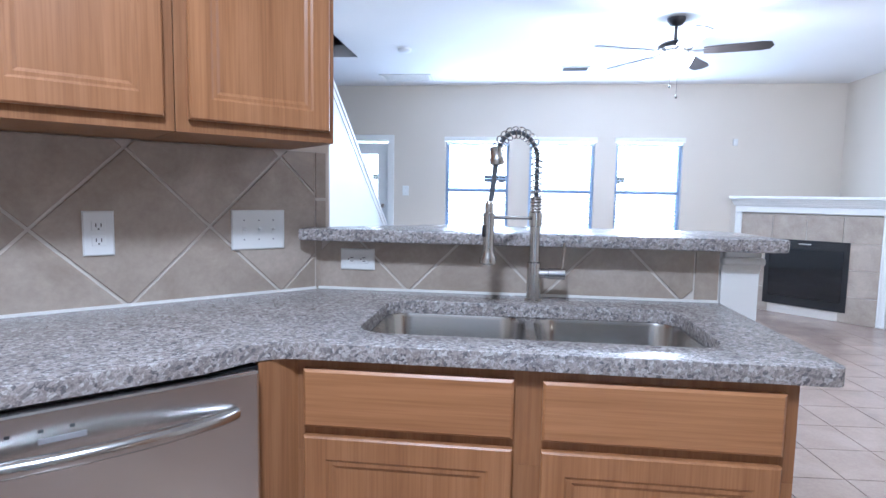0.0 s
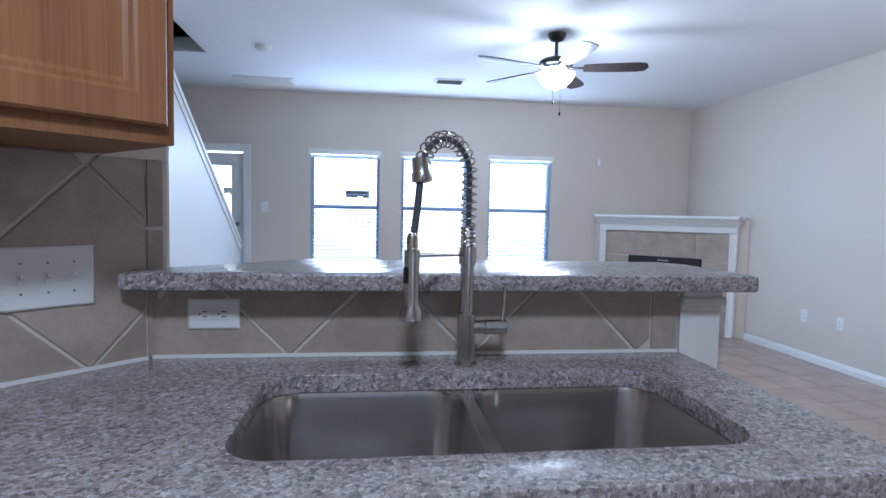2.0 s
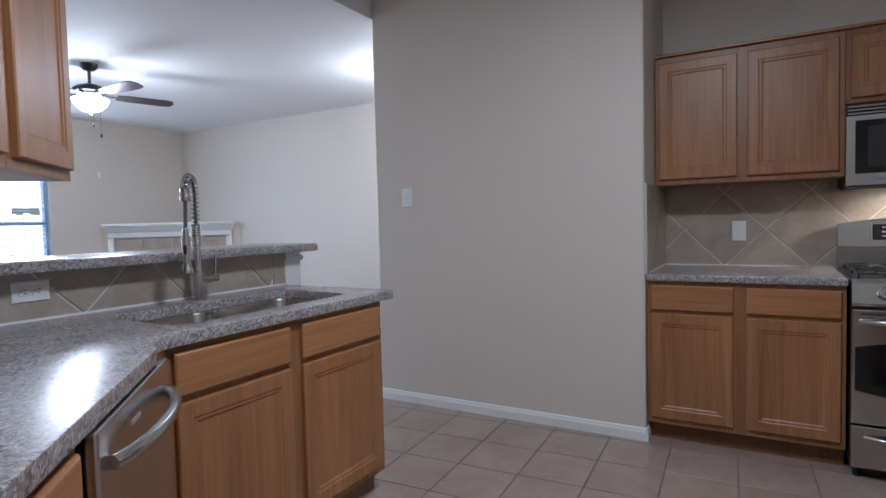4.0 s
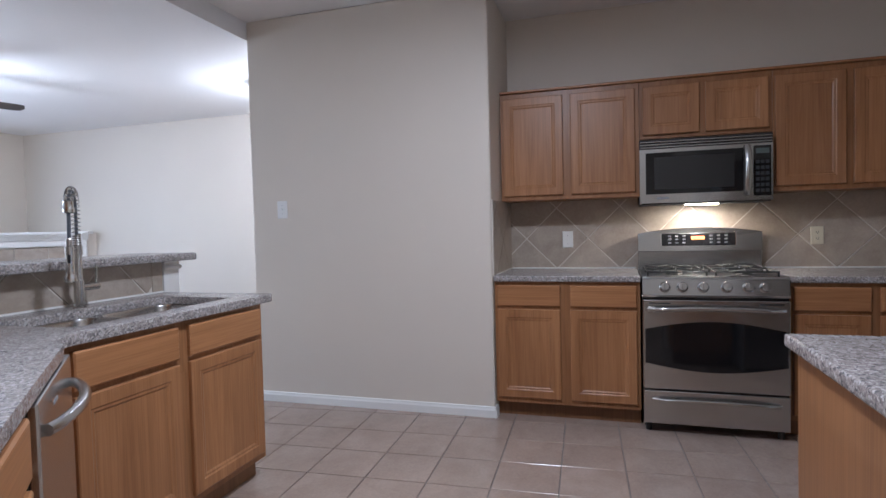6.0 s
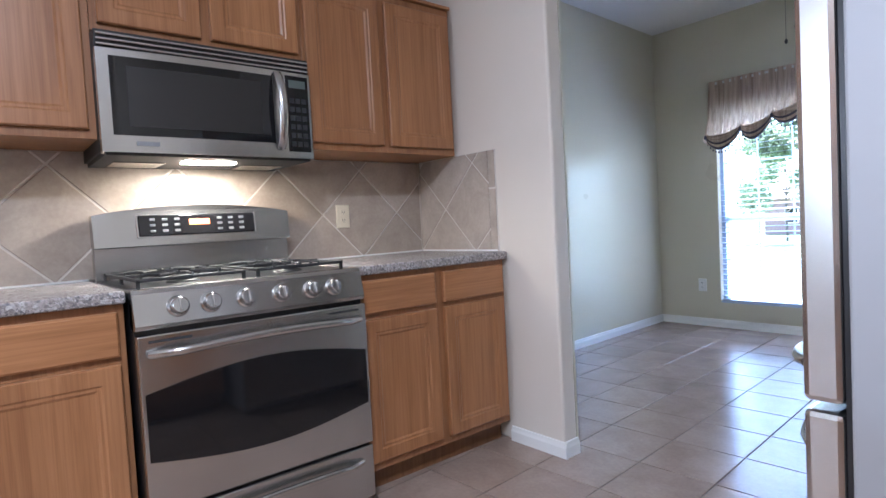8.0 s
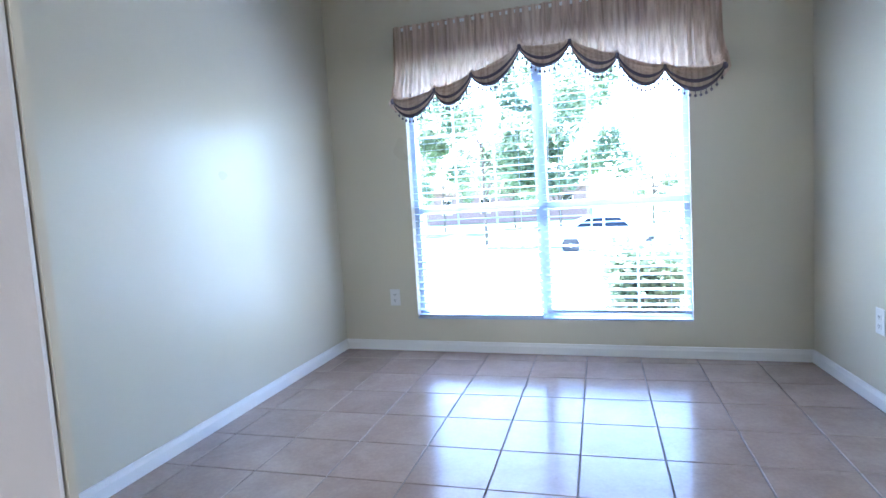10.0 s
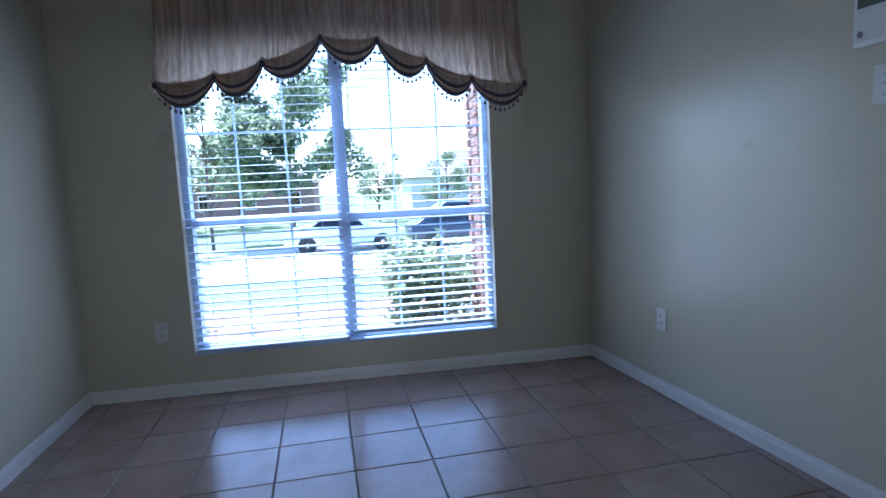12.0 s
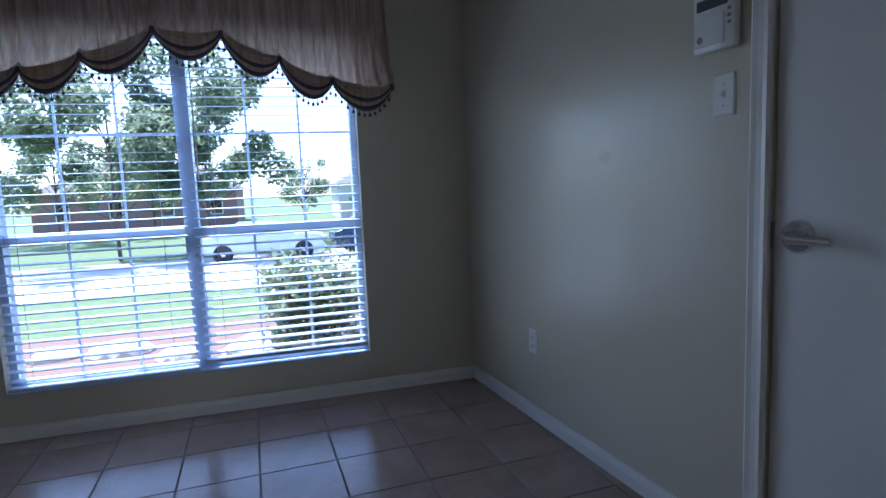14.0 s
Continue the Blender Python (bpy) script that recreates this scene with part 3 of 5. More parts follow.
# wall cabinets on the slanted wall
UD = DIAG @ Matrix.Translation((0, -0.31, 0))
UZ0, UZ1 = 1.375, 2.13
cabinet("wall_cabinet", UD @ Matrix.Translation((0.562, 0, 0)), 0.412, 0.30, UZ0, UZ1, [(0.028, UZ0 + 0.03, 0.392, UZ1 - 0.03)], [], "honey oak wall cabinet at the end of the slanted wall", False)
cabinet("wall_cabinet", UD @ Matrix.Translation((-0.20, 0, 0)), 0.76, 0.30, UZ0, UZ1, [(0.03, UZ0 + 0.03, 0.365, UZ1 - 0.03), (0.395, UZ0 + 0.03, 0.735, UZ1 - 0.03)], [], "honey oak double-door wall cabinet over the slanted worktop", False)
# range wall
R0 = STOVE @ Matrix.Translation((0, -0.63, 0))
cabinet("base_cabinet", R0 @ Matrix.Translation((-0.474, 0, 0)), 0.884, 0.60, BZ0, BZ1, [(0.02, DOB, 0.415, DOT), (0.475, DOB, 0.865, DOT)], [(0.02, DRB, 0.415, DRT), (0.475, DRB, 0.865, DRT)], "honey oak base cabinet with two drawers beside the range")
cabinet("base_cabinet", R0 @ Matrix.Translation((1.192, 0, 0)), 0.81, 0.60, BZ0, BZ1, [(0.02, DOB, 0.385, DOT), (0.43, DOB, 0.79, DOT)], [(0.02, DRB, 0.385, DRT), (0.43, DRB, 0.79, DRT)], "honey oak base cabinet with two drawers at the wall")
U0 = STOVE @ Matrix.Translation((0, -0.33, 0))
cabinet("wall_cabinet", U0 @ Matrix.Translation((-0.474, 0, 0)), 0.90, 0.315, 1.40, UZ1 - 0.005, [(0.02, 1.43, 0.42, UZ1 - 0.04), (0.47, 1.43, 0.875, UZ1 - 0.04)], [], "honey oak double-door wall cabinet beside the microwave", False)
cabinet("wall_cabinet", U0 @ Matrix.Translation((0.428, 0, 0)), 0.755, 0.315, 1.76, UZ1 - 0.005, [(0.02, 1.785, 0.352, UZ1 - 0.04), (0.388, 1.785, 0.735, UZ1 - 0.04)], [], "short honey oak wall cabinet above the microwave", False)
cabinet("wall_cabinet", U0 @ Matrix.Translation((1.185, 0, 0)), 0.815, 0.315, 1.40, UZ1 - 0.005, [(0.012, 1.43, 0.378, UZ1 - 0.04), (0.416, 1.43, 0.795, UZ1 - 0.04)], [], "honey oak double-door wall cabinet at the wall end", False)
for mm, x0, x1, yf in ((U0, -0.474, 2.0, -0.018),):
    solid("cabinet_top_trim", box(x0, -0.022, UZ1 - 0.004, x1, 0.31, UZ1 + 0.012, 0.004), OAK, "thin oak moulding along the cabinet tops", "trim", kind="", m=mm)
# by the refrigerator
cabinet("base_cabinet", pose(-0.03, -1.20, 0, 0, 0, 90), 0.46, 0.60, BZ0, BZ1, [(0.02, DOB, 0.44, DOT)], [(0.02, DRB, 0.44, DRT)], "honey oak base cabinet with a plain end panel beside the refrigerator")

# ---- kitchen things ----
# sink
sink = thing("sink", Matrix(), "double-bowl stainless steel sink set under the granite", "sink")
for x0, x1 in ((S0, SDIV - 0.012), (SDIV + 0.012, S1)):
    bm = bmesh.new()
    loops = []
    for inset, z, r in ((0.0, CT - 0.0390, 0.075), (0.004, CT - 0.05, 0.073), (0.012, CT - 0.19, 0.07), (0.022, CT - 0.215, 0.065), (0.045, CT - 0.228, 0.05), (0.12, CT - 0.232, 0.03)):
        loops.append([bm.verts.new((x, y, z)) for x, y in rounded(x0 + inset, SY0 + inset, x1 - inset, SY1 - inset, r, 8)])
    for a, b in zip(loops, loops[1:]):
        for i in range(len(a)):
            bm.faces.new((a[i], b[i], b[(i + 1) % len(a)], a[(i + 1) % len(a)]))
    bm.faces.new(loops[-1])
    bowl = part("bowl", bm, SINKSTEEL, sink, round_=True)
    cx, cy = (x0 + x1) / 2, (SY0 + SY1) / 2 + 0.03
    part("drain", lathe([(0.0, CT - 0.231), (0.03, CT - 0.230), (0.043, CT - 0.226), (0.045, CT - 0.231)], 20, None, Matrix.Translation((cx, cy, 0))), CHROME, bowl)
part("rim", slab(rounded(S0 - 0.02, SY0 - 0.02, S1 + 0.02, SY1 + 0.02, 0.09, 6), [rounded(S0, SY0, SDIV - 0.012, SY1, 0.075, 8), rounded(SDIV + 0.012, SY0, S1, SY1, 0.075, 8)], CT - 0.0415, CT - 0.0386, 0), SINKSTEEL, sink)

# faucet
FX, FY = 0.150, 1.993
fa = thing("faucet", pose(FX, FY, CT, 0, 0, 41.7), "brushed nickel pull-down faucet with a coiled spring neck", "faucet")
part("base", lathe([(0.027, 0.0), (0.027, 0.006), (0.0215, 0.010), (0.021, 0.120), (0.0165, 0.124), (0.0165, 0.232), (0.0205, 0.234), (0.0205, 0.274), (0.0, 0.274)]), NICKEL, fa, round_=True)
part("ribbed_collar", lathe([(0.0165 + 0.0024 * (i % 2), 0.274 + 0.0048 * i) for i in range(11)]), NICKEL, fa, round_=True)


def neck(t):
    """The path of the hose: up from the post, over and down to the spray head."""
    if t < 0.36:
        return Vector((0, 0, 0.315 + 0.119 * t / 0.36))
    a = (t - 0.36) / 0.64 * radians(172)
    return Vector((-0.080 + 0.080 * math.cos(a), 0, 0.434 + 0.076 * math.sin(a)))


hose = [neck(i / 40) for i in range(41)]
part("hose", tube(hose, 0.0068, 10), HOSE, fa, "dark grey hose inside the spring", round_=True)
coil = []
turns, per = 19, 14
for i in range(turns * per + 1):
    t = i / (turns * per)
    p, q = neck(t), neck(min(t + 0.01, 1)) - neck(max(t - 0.01, 0))
    d = q.normalized()
    s = Vector((0, 1, 0))
    u = d.cross(s)
    ang = 2 * math.pi * i / per
    coil.append(p + s * (0.0172 * math.cos(ang)) + u * (0.0172 * math.sin(ang)))
part("spring", tube(coil, 0.0020, 6), NICKEL, fa, "coiled steel spring", round_=True)
part("hose_tip", lathe([(0.010, 0.03), (0.019, 0.028), (0.019, 0.0), (0.022, -0.004), (0.022, -0.02), (0.013, -0.024)], 20, None, Matrix.Translation((-0.161, 0, 0.435)) @ Matrix.Rotation(radians(-8), 4, "Y")), NICKEL, fa, round_=True)
part("hose_drop", tube([(-0.164, 0, 0.42), (-0.170, 0, 0.37), (-0.178, 0, 0.32), (-0.184, 0, 0.285)], 0.0075, 10), HOSE, fa, round_=True)
part("spray_head", lathe([(0.008, 0.32), (0.012, 0.31), (0.012, 0.287), (0.0165, 0.285), (0.0165, 0.185), (0.017, 0.170), (0.024, 0.158), (0.025, 0.142), (0.022, 0.139), (0.0, 0.139)], 20, None, Matrix.Translation((-0.185, 0, -0.012))), NICKEL, fa, round_=True)
part("spray_button", box(-0.206, -0.006, 0.205, -0.199, 0.006, 0.24, 0.003), BLACK, fa)
part("holder_arm", tube([(-0.168, 0, 0.262), (-0.09, 0, 0.260), (-0.016, 0, 0.258)], 0.005, 8), NICKEL, fa, round_=True)
LV = Matrix.Rotation(radians(-41.7), 4, "Z")
lev = part("lever_hub", lathe([(0.0, 0.0), (0.0155, 0.0), (0.0155, 0.03), (0.0175, 0.032), (0.0175, 0.082), (0.0, 0.082)], 18, None, LV @ Matrix.Translation((0.012, 0, 0.088)) @ Matrix.Rotation(radians(90), 4, "Y")), NICKEL, fa, round_=True)
part("lever", merge(bmesh.new(), tube([(0.085, 0, 0.09), (0.088, 0, 0.14), (0.090, 0, 0.185)], [0.0048, 0.004, 0.0036], 8), LV), NICKEL, lev, round_=True)

# dishwasher on the slanted run
dw = thing("dishwasher", DR @ Matrix.Translation((0.045, -0.022, 0)), "stainless steel dishwasher with a bowed handle", "dishwasher")
part("body", box(0.0, 0.02, 0.10, 0.598, 0.58, 0.868), BLACK, dw)
part("door", box(0.004, -0.006, 0.125, 0.592, 0.019, 0.866, 0.006), STEELZ, dw)
part("toe_panel", box(0.0, 0.07, 0.0, 0.598, 0.085, 0.10), BLACK, dw)
pts = [(0.06 + 0.478 * i / 16, -0.012 - 0.052 * math.sin(math.pi * i / 16) ** 0.7, 0.790 + 0.004 * math.sin(math.pi * i / 16)) for i in range(17)]
part("handle", tube(pts, 0.015, 12, squash=(1.0, 1.0)), STEEL, dw, "bowed steel bar handle", round_=True)
for i in range(3):
    part("button", box(0.17 + 0.045 * i, -0.0075, 0.826, 0.178 + 0.045 * i, -0.0055, 0.832, 0.001), DARK, dw)
part("badge", box(0.215, -0.0075, 0.806, 0.285, -0.0058, 0.816, 0.0008), GREYP, dw)

# range
SW = 0.758
rg = thing("range", STOVE @ Matrix.Translation((0.421, -0.70, 0)), "freestanding stainless steel gas range with six knobs", "stove")
part("body", box(0.0, 0.012, 0.05, SW, 0.68, 0.885), BLACK, rg)
part("cooktop", box(-0.002, 0.02, 0.885, SW + 0.002, 0.62, 0.912, 0.006), BLACK, rg)
part("control_panel", prism([(0, 0), (0.03, 0), (0.03, 0.01), (0, 0.01)], 0, 0.001), STEEL, rg)
cp = [o for o in rg.children if o.name.startswith("control_panel")][0]
bm = bmesh.new()
prof = [(0.02, 0.795), (-0.012, 0.797), (-0.018, 0.81), (0.004, 0.90), (0.012, 0.912), (0.05, 0.914), (0.05, 0.80)]
ra = [[bm.verts.new((x, y, z)) for y, z in prof] for x in (0.0, SW)]
for i in range(len(prof)):
    bm.faces.new((ra[0][i], ra[1][i], ra[1][(i + 1) % len(prof)], ra[0][(i + 1) % len(prof)]))
bm.faces.new(ra[0]), bm.faces.new(ra[1][::-1])
cp.data = put_mesh("control_panel", bm, STEEL)
for i, kx in enumerate((0.12, 0.215, 0.325, 0.445, 0.555, 0.64)):
    m = Matrix.Translation((kx, -0.006, 0.855)) @ Matrix.Rotation(radians(77), 4, "X")
    kb = part("knob", lathe([(0.032, 0.0), (0.032, 0.006), (0.027, 0.010), (0.025, 0.030), (0.021, 0.034), (0.0, 0.034)], 20, None, m), STEEL, rg, "round steel knob", round_=True)
    part("grip", merge(bmesh.new(), box(-0.004, -0.018, 0.03, 0.004, 0.018, 0.042, 0.002), m), STEEL, kb)
# oven door: steel with a dark glass band bounded by two curves
part("oven_door", box(0.0, -0.020, 0.262, SW, 0.010, 0.782, 0.005), STEEL, rg)
bm = bmesh.new()
n = 24
up = [(0.012 + (SW - 0.024) * i / n, 0.612 + 0.048 * math.sin(math.pi * i / n)) for i in range(n + 1)]
dn = [(0.012 + (SW - 0.024) * i / n, 0.415 - 0.045 * math.sin(math.pi * i / n)) for i in range(n + 1)]
va = [bm.verts.new((x, -0.0225, z)) for x, z in up]
vb = [bm.verts.new((x, -0.0225, z)) for x, z in dn]
vc = [bm.verts.new((x, -0.018, z)) for x, z in up]
vd = [bm.verts.new((x, -0.018, z)) for x, z in dn]
for i in range(n):
    bm.faces.new((va[i], va[i + 1], vb[i + 1], vb[i]))
    bm.faces.new((va[i], vc[i], vc[i + 1], va[i + 1]))
    bm.faces.new((vb[i], vb[i + 1], vd[i + 1], vd[i]))
od = [o for o in rg.children if o.name.startswith("oven_door")][0]
part("oven_window", bm, GLASSK, od, "black glass oven window with curved edges")
pts = [(0.03 + (SW - 0.06) * i / 20, -0.024 - 0.04 * min(1, 3.2 * math.sin(math.pi * i / 20)), 0.728 + 0.012 * math.sin(math.pi * i / 20)) for i in range(21)]
part("handle", tube(pts, 0.014, 10), STEEL, od, "bowed steel oven handle", round_=True)
for vx in (0.03, SW - 0.15):
    part("vent", box(vx, -0.0215, 0.758, vx + 0.12, -0.019, 0.766, 0.001), DARK, od)
dr = part("drawer", box(0.0, -0.018, 0.058, SW, 0.010, 0.252, 0.005), STEEL, rg)
pts = [(0.05 + (SW - 0.10) * i / 20, -0.020 - 0.028 * min(1, 3.2 * math.sin(math.pi * i / 20)), 0.200 + 0.008 * math.sin(math.pi * i / 20)) for i in range(21)]
part("handle", tube(pts, 0.012, 10), STEEL, dr, round_=True)
for fx in (0.03, SW - 0.03):
    for fy in (0.05, 0.62):
        part("foot", lathe([(0.018, 0.0), (0.018, 0.05)], 12, None, Matrix.Translation((fx, fy, 0))), BLACK, rg)
# backguard with an arched top
bm = bmesh.new()
n = 20
top_z = [(SW * i / n, 1.155 + 0.035 * math.sin(math.pi * i / n) ** 0.8) for i in range(n + 1)]
fr = [bm.verts.new((x, 0.60, z)) for x, z in top_z] + [bm.verts.new((SW, 0.585, 1.035)), bm.verts.new((0, 0.585, 1.035))]
bk = [bm.verts.new((x, 0.66, z)) for x, z in top_z] + [bm.verts.new((SW, 0.66, 1.035)), bm.verts.new((0, 0.66, 1.035))]
bm.faces.new(fr), bm.faces.new(bk[::-1])
for i in range(len(fr)):
    j = (i + 1) % len(fr)
    bm.faces.new((fr[i], fr[j], bk[j], bk[i]))
bg = part("backguard", bm, STEEL, rg, "arched steel backguard with clock and keys")
part("riser", box(0.0, 0.615, 0.905, SW, 0.66, 1.034, 0.003), STEEL, rg)
tilt = math.atan2(0.015, 0.12)
dm = Matrix.Translation((0, 0.585, 1.035)) @ Matrix.Rotation(-tilt, 4, "X")
dp = part("display_panel", merge(bmesh.new(), box(0.15, -0.004, 0.035, 0.60, 0.006, 0.118, 0.004), dm), GLASSK, bg, "black control panel")
part("display", merge(bmesh.new(), box(0.335, -0.0052, 0.075, 0.415, -0.0035, 0.098, 0.001), dm), LED, bg)
for gx in (0.20, 0.245, 0.29, 0.455, 0.50, 0.545):
    for gz in (0.055, 0.078, 0.1):
        part("key", merge(bmesh.new(), box(gx - 0.010, -0.005, gz - 0.005, gx + 0.010, -0.0035, gz + 0.005, 0.002), dm), KEYPRINT, bg)
for side in (0.142, 0.600):
    part("chrome_strip", merge(bmesh.new(), box(side, -0.006, 0.03, side + 0.008, 0.004, 0.122, 0.002), dm), CHROME, bg)
# burners and grates
for gx0, gx1 in ((0.03, 0.36), (0.40, 0.73)):
    gr = part("grate", box(gx0, 0.075, 0.930, gx1, 0.085, 0.940, 0.002), IRON, rg, "black cast iron grate")
    gb = bmesh.new()
    for y in (0.33, 0.585):
        box(gx0, y, 0.930, gx1, y + 0.01, 0.940, 0.002, gb)
    for x in (gx0, gx1 - 0.01):
        box(x, 0.075, 0.930, x + 0.01, 0.595, 0.940, 0.002, gb)
        for y in (0.08, 0.33, 0.58):
            box(x, y, 0.908, x + 0.01, y + 0.01, 0.931, 0, gb)
    for cy in (0.205, 0.46):
        cx = (gx0 + gx1) / 2
        for k in range(8):
            a = math.pi * k / 4
            p0, p1 = (cx + 0.045 * math.cos(a), cy + 0.045 * math.sin(a)), (cx + 0.125 * math.cos(a), cy + 0.115 * math.sin(a))
            tube([(p0[0], p0[1], 0.945), (p1[0], p1[1], 0.944), (p1[0], p1[1], 0.934)], 0.005, 6, gb)
    merge(gb, bmesh.new())
    part("grate_frame", gb, IRON, gr)
    for cy in (0.205, 0.46):
        part("burner", lathe([(0.055, 0.911), (0.05, 0.918), (0.036, 0.922), (0.036, 0.930), (0.03, 0.933), (0.0, 0.934)], 20, None, Matrix.Translation(((gx0 + gx1) / 2, cy, 0))), IRON, rg, round_=True)

# microwave
mw = thing("microwave", STOVE @ Matrix.Translation((0.425, -0.395, 0)), "stainless steel microwave above the range with its lamp on", "microwave")
MW0, MW1, MWW = 1.345, 1.745, 0.745
part("body", box(0.0, 0.02, MW0 + 0.01, MWW, 0.385, MW1), DARK, mw)
bm = bmesh.new()
n = 14
rows = []
for i in range(n + 1):
    x = MWW * i / n
    y = -0.012 - 0.012 * math.sin(math.pi * i / n)
    rows.append([bm.verts.new(p) for p in ((x, 0.02, MW0), (x, y, MW0 + 0.004), (x, y, 1.685), (x, 0.02, 1.687))])
for a, b in zip(rows, rows[1:]):
    for j in range(4):
        bm.faces.new((a[j], b[j], b[(j + 1) % 4], a[(j + 1) % 4]))
bm.faces.new(rows[0]), bm.faces.new(rows[-1][::-1])
door = part("door", bm, STEEL, mw)


def bowed(x0, z0, x1, z1, off, n=10):
    own = bmesh.new()
    rr = []
    for i in range(n + 1):
        x = x0 + (x1 - x0) * i / n
        y = -0.012 - 0.012 * math.sin(math.pi * x / MWW)
        rr.append([own.verts.new(p) for p in ((x, y + 0.004, z0), (x, y - off, z0), (x, y - off, z1), (x, y + 0.004, z1))])
    for a, b in zip(rr, rr[1:]):
        for j in range(3):
            own.faces.new((a[j], b[j], b[j + 1], a[j + 1]))
    own.faces.new(rr[0]), own.faces.new(rr[-1][::-1])
    return own


part("window", bowed(0.035, 1.405, 0.585, 1.662, 0.002), GLASSK, door, "black glass microwave window")
part("window_screen", bowed(0.085, 1.435, 0.535, 1.632, 0.003), material("dark_screen", (0.022, 0.021, 0.02), 0.3), door)
part("control_strip", bowed(0.640, 1.375, 0.735, 1.672, 0.002), GLASSK, mw, "black key panel")
for i in range(3):
    for j in range(6):
        part("key", bowed(0.652 + 0.026 * i, 1.395 + 0.034 * j, 0.672 + 0.026 * i, 1.415 + 0.034 * j, 0.003, 1), DARK, mw)
part("display", bowed(0.652, 1.625, 0.724, 1.655, 0.003, 2), LCD, mw)
pts = [(0.605, -0.022 - 0.045 * math.sin(math.pi * i / 14) ** 0.6, 1.385 + 0.29 * i / 14) for i in range(15)]
part("handle", tube(pts, 0.0115, 10, squash=(1.5, 0.8)), STEEL, door, "bowed steel handle", round_=True)
part("badge", bowed(0.10, 1.372, 0.17, 1.386, 0.002, 2), GREYP, door)
gb = part("vent_grille", box(0.0, -0.005, 1.688, MWW, 0.02, MW1, 0.002), DARK, mw, "dark slatted vent grille")
for i in range(3):
    part("slat", box(0.004, -0.016, 1.692 + 0.017 * i, MWW - 0.004, 0.0, 1.700 + 0.017 * i, 0.002), STEEL, gb)
part("underside", box(0.01, 0.0, MW0 - 0.004, MWW - 0.01, 0.38, MW0 + 0.009), DARK, mw)
part("lamp_lens", box(0.28, 0.10, MW0 - 0.009, 0.47, 0.16, MW0 - 0.0045, 0.002), BULB, mw, "lit lamp lens under the microwave")
for fx in (0.06, 0.52):
    part("filter", box(fx, 0.17, MW0 - 0.008, fx + 0.17, 0.33, MW0 - 0.0045, 0.001), STEEL, mw)

# refrigerator: fronts face the aisle (+x), local x runs along +y
fr_ = thing("refrigerator", pose(0.30, -2.005, 0, 0, 0, 90), "tall stainless steel refrigerator with bowed bar handles", "refrigerator")
part("body", box(0.0, 0.075, 0.02, 0.775, 0.80, 1.76, 0.006), material("grey_enamel", (0.32, 0.32, 0.33), 0.4), fr_)
part("gasket", box(0.008, 0.066, 0.05, 0.767, 0.076, 1.75), BLACK, fr_)
for x0, x1 in ((0.0, 0.384), (0.390, 0.775)):
    d = part("door", box(x0, 0.0, 0.70, x1, 0.066, 1.76, 0.012), STEELZ, fr_)
    pts = [(x0 + 0.05 + (x1 - x0 - 0.1) * i / 16, -0.006 - 0.045 * math.sin(math.pi * i / 16) ** 0.6, 0.76) for i in range(17)]
    part("handle", tube(pts, 0.011, 10), STEEL, d, round_=True)
d = part("freezer_drawer", box(0.0, 0.0, 0.06, 0.775, 0.066, 0.685, 0.012), STEELZ, fr_)
pts = [(0.06 + 0.655 * i / 16, -0.006 - 0.055 * math.sin(math.pi * i / 16) ** 0.6, 0.60) for i in range(17)]
part("handle", tube(pts, 0.011, 10), STEEL, d, round_=True)
part("dispenser", box(0.10, -0.004, 1.02, 0.29, 0.004, 1.38, 0.004), GLASSK, fr_)
for fx in (0.04, 0.73):
    part("foot", box(fx - 0.03, 0.1, 0.0, fx + 0.03, 0.7, 0.021), BLACK, fr_)


# ---- outlets and switches: local x along the wall, -y out of it ----
def plate(name, m, w, h, slots, mat, label, category, flat=False):
    t = thing(name, m, label, category)
    part("plate", panel(-w / 2, -h / 2, w / 2, h / 2, [(0.0, -0.003), (0.004, -0.006)], 0, 0.0), mat, t)
    for kind, x, z in slots:
        if kind == "outlet":
            f = part("socket", box(x - 0.017, -0.0085, z - 0.014, x + 0.017, -0.0055, z + 0.014, 0.002), mat, t)
            for q in ((-0.006, 0.002), (0.006, 0.002)):
                a, b = (q if not flat else (q[1], q[0]))
                s = (0.0012, 0.005) if not flat else (0.005, 0.0012)
                part("slot", box(x + a - s[0], -0.009, z + b - s[1], x + a + s[0], -0.0083, z + b + s[1]), DARK, f)
            e = (0.0, -0.008) if not flat else (-0.009, 0.0)
            part("slot", box(x + e[0] - 0.002, -0.009, z + e[1] - 0.002, x + e[0] + 0.002, -0.0083, z + e[1] + 0.002), DARK, f)
        else:
            f = part("toggle_frame", box(x - 0.006, -0.0075, z - 0.013, x + 0.006, -0.0055, z + 0.013, 0.001), mat, t)
            part("toggle", merge(bmesh.new(), box(-0.004, -0.014, -0.004, 0.004, 0.0, 0.004, 0.001), Matrix.Translation((x, -0.006, z)) @ Matrix.Rotation(radians(-25), 4, "X")), mat, f)
        for sz in (-0.03, 0.03) if kind != "outlet" else (0.0,):
            part("screw", lathe([(0.0025, 0), (0.0025, 0.001), (0, 0.0012)], 8, None, Matrix.Translation((x, -0.006, z + sz)) @ Matrix.Rotation(radians(90), 4, "X")), GREYP, t)
    return t


